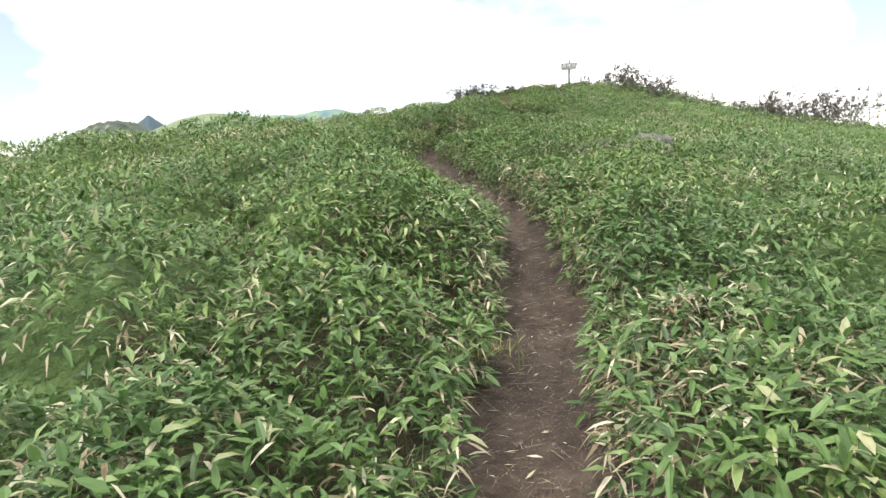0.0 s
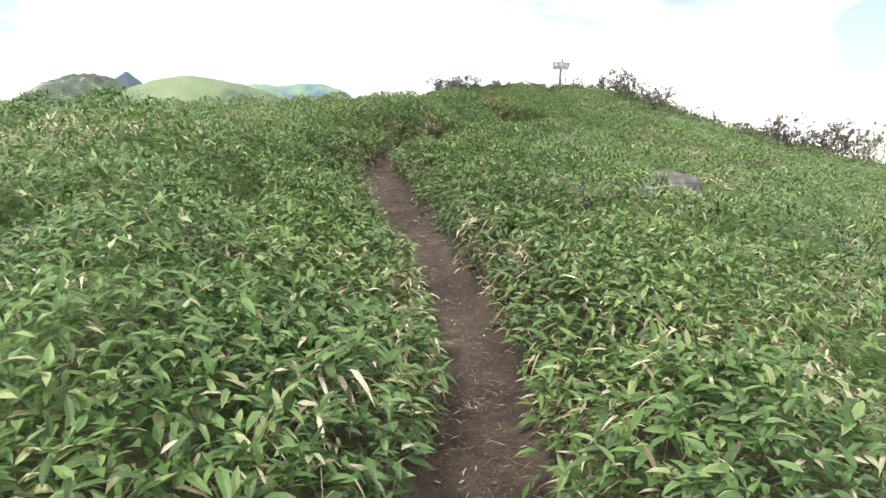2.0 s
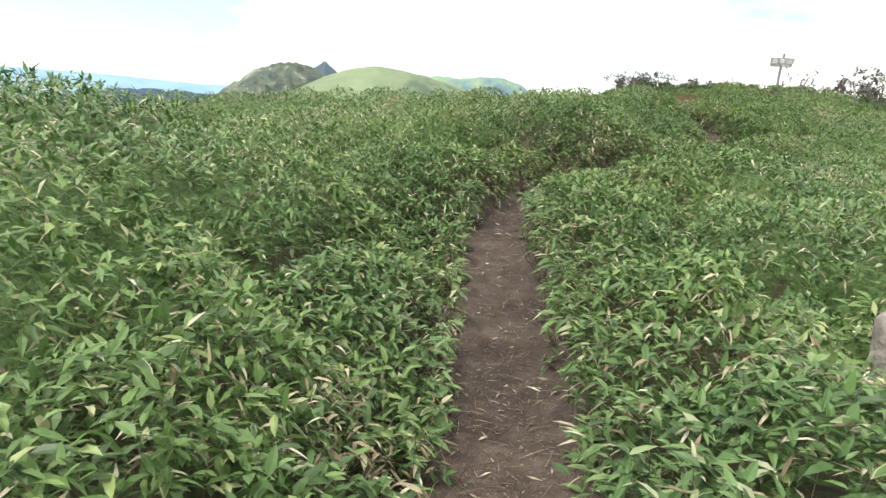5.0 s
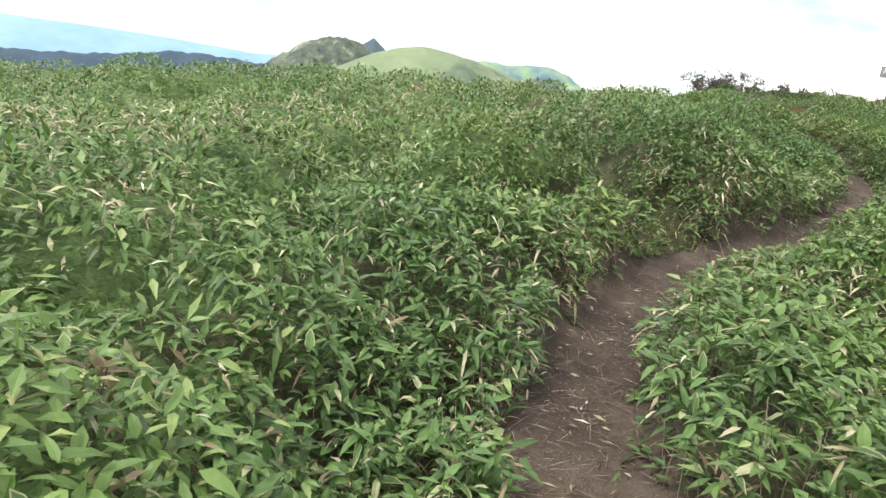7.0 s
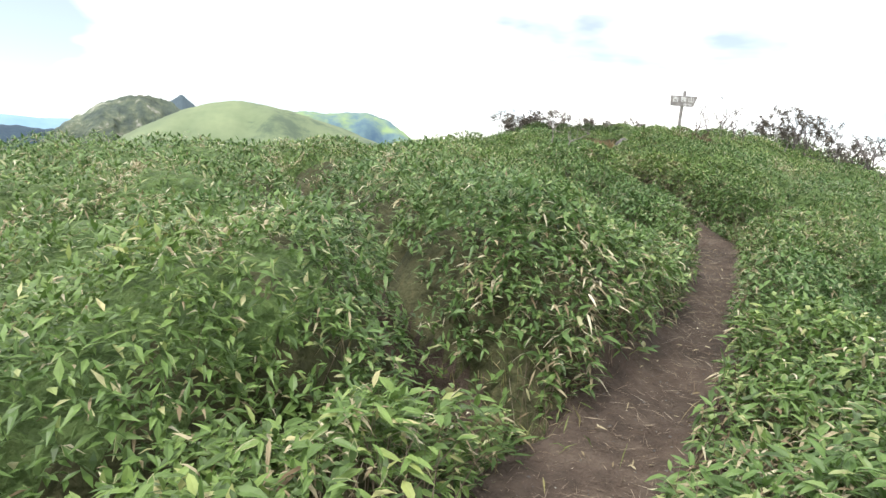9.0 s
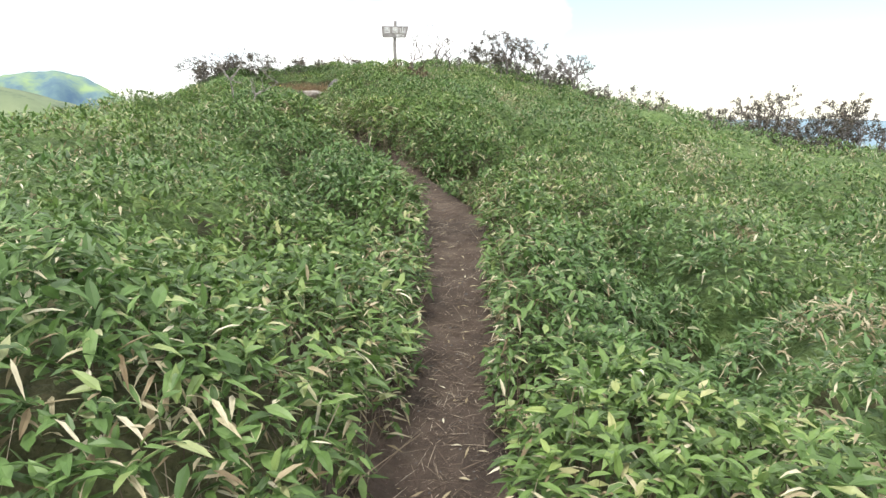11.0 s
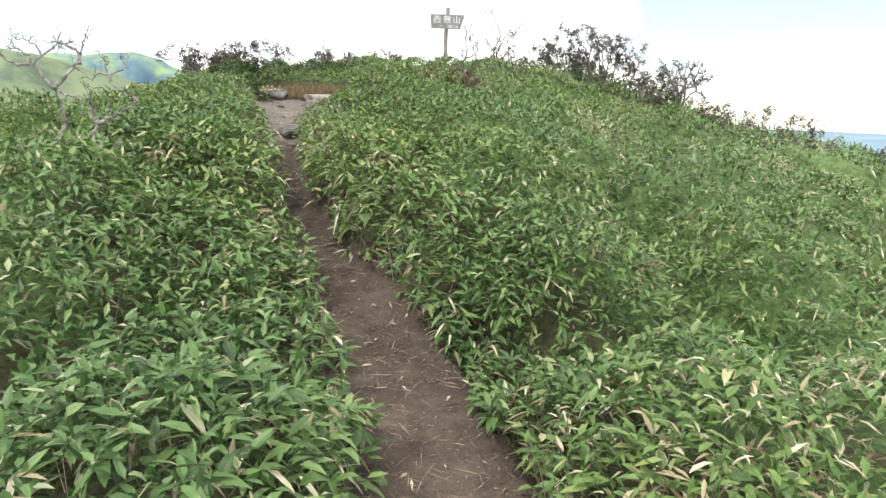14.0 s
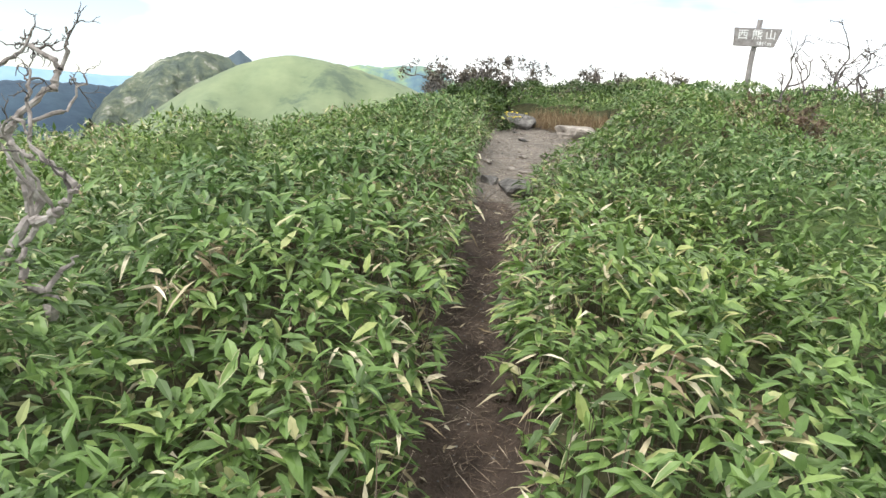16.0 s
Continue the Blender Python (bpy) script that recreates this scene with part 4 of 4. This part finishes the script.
GREY_BUSH = "gnarled dark azalea shrub with sparse leaf tufts against the sky"
shrub("azalea_shrub", "wide dark azalea shrub on a grassy mound", in_grass(0.8, 27.4), 8, 0.24, 12, 8, 0.055, 4, 2, 1.0, 0.55, radius=0.028)
shrub("azalea_shrub", "wide dark azalea shrub on a grassy mound", in_grass(1.45, 27.5), 7, 0.22, 14, 8, 0.055, 4, 2, 1.0, 0.55, radius=0.026)
shrub("azalea_shrub", "low dark azalea shrub behind the summit mound", in_grass(2.9, 29.2), 7, 0.13, 17, 8, 0.055, 4, 2, 1.0, 0.5)
shrub("azalea_shrub", "low dark azalea shrub behind the summit mound", in_grass(3.9, 29.4), 7, 0.13, 19, 8, 0.055, 4, 2, 1.0, 0.5)
shrub("azalea_shrub", "small round dark shrub behind the signpost", in_grass(6.1, 30.4), 6, 0.16, 23, 14, 0.06, 3, 2, 0.9, 0.6)
shrub("azalea_shrub", "tall open dark azalea shrub on the hillcrest", in_grass(7.3, 25.9), 9, 0.4, 30, 10, 0.055, 4, 2, 0.6, 0.9, radius=0.026, lean=(0.12, 0))
shrub("azalea_shrub", GREY_BUSH, in_grass(8.0, 25.5), 5, 0.2, 31, 6, 0.05, 4, 2, 0.8, 0.7, lean=(0.3, 0))
shrub("azalea_shrub", GREY_BUSH, in_grass(8.5, 25.1), 5, 0.2, 33, 7, 0.05, 3, 2, 0.8, 0.7, lean=(0.3, 0))
for k, (x, y, l, s) in enumerate(((8.9, 24.7, 0.19, 37), (9.4, 24.0, 0.2, 41), (9.8, 23.4, 0.24, 43), (10.2, 22.9, 0.22, 47), (10.6, 22.4, 0.26, 53), (9.3, 23.2, 0.17, 54), (10.9, 21.6, 0.26, 56))):
    shrub("azalea_shrub", "small wispy shrub on the falling hillcrest", in_grass(x, y), 5, l, s, 11, 0.055, 2, 2, 0.9, 0.75, radius=0.014)
for k, (x, y, l, s) in enumerate(((11.3, 22.4, 0.38, 59), (11.9, 21.9, 0.42, 61), (12.4, 21.2, 0.42, 67), (12.9, 20.4, 0.42, 71))):
    shrub("azalea_shrub", "dense grey-leaved azalea shrub on the slope edge", in_grass(x, y), 9, l, s, 13, 0.055, 3, 2, 0.9, 0.75, radius=0.022)
shrub("bare_shrub", "leafless grey twiggy shrub beside the signpost", in_grass(5.0, 25.8), 3, 0.27, 73, 0, 0, 3, 2, 0.75, 1.05, bend=0.32, radius=0.022, wood=M_TWIG)
shrub("bare_shrub", "leafless grey twiggy shrub beside the signpost", in_grass(5.55, 25.6), 3, 0.27, 79, 4, 0.03, 4, 2, 0.85, 0.95, bend=0.3, radius=0.024, wood=M_TWIG)
shrub("bare_shrub", "tangled dead grey branches in the bamboo grass", on_ground(4.7, 24.9, 0.3), 6, 0.14, 83, 0, 0, 2, 2, 1.0, 0.35, radius=0.012, wood=M_DEADWOOD)
shrub("brown_shrub", "dull brown low shrub at the foot of the signpost mound", tuple(np.add(in_grass(4.05, 22.9), (0, 0, 0.13))), 14, 0.05, 89, 14, 0.035, 3, 2, 0.9, 0.8, radius=0.01, leaf_mat=M_BROWN_LEAF)
shrub("brown_shrub", "dull brown low shrub on the open slope", on_ground(6.4, 13.2, 0.3), 8, 0.06, 97, 10, 0.04, 2, 2, 1.0, 0.8, radius=0.01, leaf_mat=M_BROWN_LEAF)
for x, y, s in ((-1.2, 23.2, 101), (-0.4, 24.2, 103), (1.3, 25.3, 107), (1.0, 25.9, 109)):
    shrub("leafy_shrub", "rounded dark green leafy shrub at the clearing's edge", on_ground(x, y, 0.25), 9, 0.06, s, 26, 0.06, 2, 2, 0.9, 0.9, radius=0.01, leaf_mat=M_MOUND_LEAF)


def cushion_shrub(label, cx, cy, rx, ry, bulge, seed):
    """A low rounded shrub: short stems under a lumpy cushion of small leaves."""
    root = new("leafy_shrub")
    z0 = float(canopy(np.array(cx), np.array(cy)))
    root.location = (cx, cy, z0 - 0.3)
    g = np.random.default_rng(seed)
    for k in range(7):
        a = g.uniform(0, 6.28)
        tip = Vector((math.cos(a) * rx * 0.6, math.sin(a) * ry * 0.6, 0.24 + bulge * 0.5))
        bm = bmesh.new()
        tube(bm, [Vector((tip.x * 0.2, tip.y * 0.2, -0.1)), Vector((tip.x * 0.5, tip.y * 0.5, tip.z * 0.6)), tip], [0.016, 0.012, 0.007], 5)
        part("stem", bm, M_TWIG, root)
    n = int(5200 * rx * ry)
    r, a = np.sqrt(g.random(n)), g.uniform(0, 6.28, n)
    x, y = r * np.cos(a) * rx, r * np.sin(a) * ry
    lift = bulge * np.sqrt(np.clip(1 - r ** 2, 0, 1)) + 0.07 * hummocks(cx + x, cy + y, 0.3, seed)[0] - 0.05
    z = canopy(cx + x, cy + y) + lift - z0 + 0.3 - np.abs(g.normal(0, 0.035, n))
    ln = g.uniform(0.035, 0.065, n)
    v, f = leaf_arrays(np.stack((x, y, z), -1), g.uniform(0, 6.28, n), g.normal(0.35, 0.5, n), ln, ln * g.uniform(0.35, 0.5, n), g.uniform(0, 0.4, n), g.normal(0, 0.4, n), False, True)
    ob = raw("foliage", v, f, M_MOUND_LEAF)
    ob.parent = root
    tagged(ob, kind="stuff")
    return tagged(root, label, "shrub")


for cx, cy, rx, ry, bulge in ((1.0, 26.7, 0.62, 0.42, 0.14), (1.75, 26.85, 0.5, 0.4, 0.12), (2.75, 27.3, 0.55, 0.45, 0.12), (3.6, 27.2, 0.7, 0.5, 0.14), (0.1, 25.9, 0.5, 0.4, 0.08)):
    cushion_shrub("low rounded dark green leafy shrub behind the clearing", cx, cy, rx, ry, bulge, int(cx * 100) + 7)


def dead_tree(label, at, limbs, seed):
    """A dead shrub of bleached crooked limbs; each limb is a line of offsets and a base radius, with fine twigs at its end."""
    root = new("dead_tree")
    root.location = at
    r = random.Random(seed)
    for pts, rad, twigs in limbs:
        line = [Vector(p) for p in pts]
        fine = []
        for a, b in zip(line, line[1:]):
            for k in range(4):
                fine.append(a.lerp(b, k / 4) + Vector((r.gauss(0, 0.004), r.gauss(0, 0.004), r.gauss(0, 0.004))))
        fine.append(line[-1])
        bm = bmesh.new()
        n = len(fine)
        tube(bm, fine, [0.9 * rad * (1 - 0.6 * k / (n - 1)) * r.uniform(0.75, 1.3) for k in range(n)], 7)
        ob = part("limb", bm, M_DEADWOOD, root)
        if twigs:
            bm = bmesh.new()
            tips = []
            d = (line[-1] - line[-2]).normalized()
            for k in range((twigs + 1) // 2):
                start = fine[-1 - r.randint(0, min(5, n - 1))]
                way = d * 0.6 + Vector((r.gauss(0, 0.6), r.gauss(0, 0.6), r.gauss(0.25, 0.4)))
                grow(r, bm, bm, tips, start, way, r.uniform(0.035, 0.06), rad * 0.4, 1, dict(levels=3, split=2, spread=0.9, flat=0.8, bend=0.4, rise=0.02))
            tagged(part("twig_mass", bm, M_TWIG, ob), kind="stuff")
    return tagged(root, label, "dead tree")


def limb_line(*pts):
    """Points of a limb from (along, up), wavering a little to and fro."""
    return [Vector((0.986, -0.166, 0)) * a + Vector((0, 0, z)) + Vector((0.166, 0.986, 0)) * (0.05 * math.sin(9 * a + 13 * z)) for a, z in pts]


dead_tree("bleached dead tree with a crooked forking crown", (0.97, 18.93, 1.23), [
    (limb_line((-0.01, -0.07), (-0.00, 0.00), (0.04, 0.10), (0.04, 0.18), (0.04, 0.26)), 0.016, 0),
    (limb_line((0.04, 0.26), (-0.01, 0.34), (-0.05, 0.39), (-0.11, 0.39), (-0.16, 0.40), (-0.21, 0.44), (-0.26, 0.47)), 0.012, 4),
    (limb_line((-0.04, 0.38), (-0.06, 0.43), (-0.12, 0.47), (-0.14, 0.49)), 0.007, 5),
    (limb_line((-0.04, 0.39), (-0.01, 0.42), (0.03, 0.46), (0.05, 0.50), (0.06, 0.55)), 0.008, 5),
    (limb_line((-0.00, 0.43), (-0.02, 0.47), (-0.07, 0.50), (-0.10, 0.51)), 0.006, 5),
    (limb_line((0.05, 0.28), (0.11, 0.34), (0.15, 0.40), (0.15, 0.44), (0.13, 0.47), (0.06, 0.50), (0.03, 0.52)), 0.012, 5),
    (limb_line((0.15, 0.44), (0.16, 0.49), (0.18, 0.52), (0.19, 0.55)), 0.007, 4),
    (limb_line((0.04, 0.28), (0.08, 0.25), (0.14, 0.24), (0.16, 0.23)), 0.01, 0)], 3)
dead_tree("pale dead shrub with low twisted limbs in the bamboo grass", (1.30, 18.66, 1.19), [
    (limb_line((0.02, -0.04), (0.02, -0.01), (-0.01, 0.01), (-0.05, 0.02), (-0.08, 0.06), (-0.09, 0.10), (-0.08, 0.15)), 0.016, 0),
    (limb_line((-0.08, 0.15), (-0.04, 0.17), (-0.00, 0.18), (0.05, 0.20), (0.13, 0.24), (0.17, 0.27)), 0.011, 2),
    (limb_line((-0.08, 0.15), (-0.10, 0.18), (-0.10, 0.25), (-0.11, 0.29)), 0.009, 0),
    (limb_line((-0.08, 0.15), (-0.08, 0.23), (-0.09, 0.34)), 0.006, 0),
    (limb_line((-0.00, 0.18), (0.01, 0.24), (0.01, 0.32)), 0.006, 1),
    (limb_line((-0.01, 0.01), (0.01, 0.06), (0.04, 0.09)), 0.008, 0),
    (limb_line((0.17, 0.26), (0.10, 0.30), (0.05, 0.35), (0.02, 0.44), (0.00, 0.48)), 0.007, 5),
    (limb_line((0.04, 0.38), (0.10, 0.41), (0.10, 0.46), (0.08, 0.47)), 0.005, 5),
    (limb_line((0.05, 0.35), (-0.00, 0.39), (-0.04, 0.35), (-0.10, 0.41)), 0.005, 5)], 8)
dead_tree("short pale dead stem standing in the grass", on_ground(6.6, 24.9), [([(0, 0, 0), (0.03, 0, 0.3), (0.08, 0, 0.5)], 0.018, 0)], 21)


# ---- clearing: dry grass, flowers ----
n = 1500
x, y = rng.uniform(2.0, 3.0, n), rng.uniform(25.6, 26.1, n)
v, f = leaf_arrays(np.stack((x, y, soil(x, y)), -1), rng.uniform(0, 6.28, n), rng.normal(1.2, 0.2, n), rng.uniform(0.12, 0.28, n), rng.uniform(0.006, 0.01, n), rng.uniform(0, 0.4, n), rng.normal(0, 0.4, n), False)
tagged(raw("dry_grass", v, f, M_DRYGRASS), "reddish-brown dry grass behind the pale rock", "dry grass", kind="stuff")


def flower_clump(at):
    root = new("yellow_flowers")
    root.location = at
    g = np.random.default_rng(4)
    bm = bmesh.new()
    heads = []
    for k in range(14):
        tip = Vector((g.normal(0, 0.09), g.normal(0, 0.06), g.uniform(0.14, 0.24)))
        tube(bm, [Vector((tip.x * 0.4, tip.y * 0.4, -0.02)), tip * 0.6, tip], [0.003, 0.0025, 0.002], 4)
        heads.append(tip)
    part("stem", bm, M_MOUND_LEAF, root)
    for tip in heads:
        bm = bmesh.new()
        bmesh.ops.create_icosphere(bm, subdivisions=1, radius=0.018, matrix=Matrix.Translation(tip) @ Matrix.Diagonal((1, 1, 0.5, 1)))
        part("flower_head", bm, M_FLOWER, root)
    return tagged(root, "small clump of yellow wild flowers beside a rock", "flowers")


flower_clump(on_ground(1.78, 25.2))


# ---- the signpost ----
def signpost(at, turn, board_up):
    root = new("summit_signpost")
    root.matrix_world = pose(*at, 0, 0, turn)
    lean = Matrix.Rotation(radians(2.0), 4, "Y")
    bm = bmesh.new()
    tube(bm, [lean @ Vector((0.01 * math.sin(k), 0, z)) for k, z in enumerate(np.linspace(-0.3, board_up + 0.3, 9))], [0.052 - 0.001 * k for k in range(9)], 10)
    part("post", bm, M_SIGNWOOD, root)
    bm = bmesh.new()
    off = lean @ Vector((0, -0.065, board_up))
    outline = [(-0.37, 0.16), (-0.37 + 0.02, -0.14), (0.29, -0.15), (0.38, 0.15)]
    front = [bm.verts.new(off + Vector((x, -0.016, z))) for x, z in outline]
    back = [bm.verts.new(off + Vector((x, 0.016, z))) for x, z in outline]
    bm.faces.new(front)
    bm.faces.new(back[::-1])
    for k in range(4):
        bm.faces.new((front[k], back[k], back[(k + 1) % 4], front[(k + 1) % 4]))
    bmesh.ops.bevel(bm, geom=bm.edges[:], offset=0.006, segments=2, affect="EDGES")
    bmesh.ops.recalc_face_normals(bm, faces=bm.faces[:])
    board = part("board", bm, M_SIGNWOOD, root)
    for text, x, z, size in (("西", -0.22, 0.04, 0.17), ("熊", 0.0, 0.04, 0.17), ("山", 0.21, 0.04, 0.17), ("1816m", 0.12, -0.095, 0.085)):
        cu = bpy.data.curves.new("lettering", "FONT")
        cu.body, cu.size, cu.extrude, cu.align_x, cu.align_y = text, size, 0.002, "CENTER", "CENTER"
        cu.offset = 0.002
        tmp = bpy.data.objects.new("lettering", cu)
        scene.collection.objects.link(tmp)
        bpy.context.view_layer.update()
        me = bpy.data.meshes.new_from_object(tmp.evaluated_get(bpy.context.evaluated_depsgraph_get()))
        bpy.data.objects.remove(tmp)
        me.transform(Matrix.Translation(off + Vector((x, -0.0185, z))) @ Matrix.Rotation(radians(90), 4, "X"))
        me.materials.append(M_PAINT)
        ob = new("lettering", me)
        ob.parent = board
        tagged(ob, "faded white painted characters")
    return tagged(root, "weathered grey wooden signpost with white painted characters", "signpost")


sx, sy = 5.5, 29.6
sz = float(soil(np.array(sx), np.array(sy)))
signpost((sx, sy, sz), -10, 3.16 - sz)
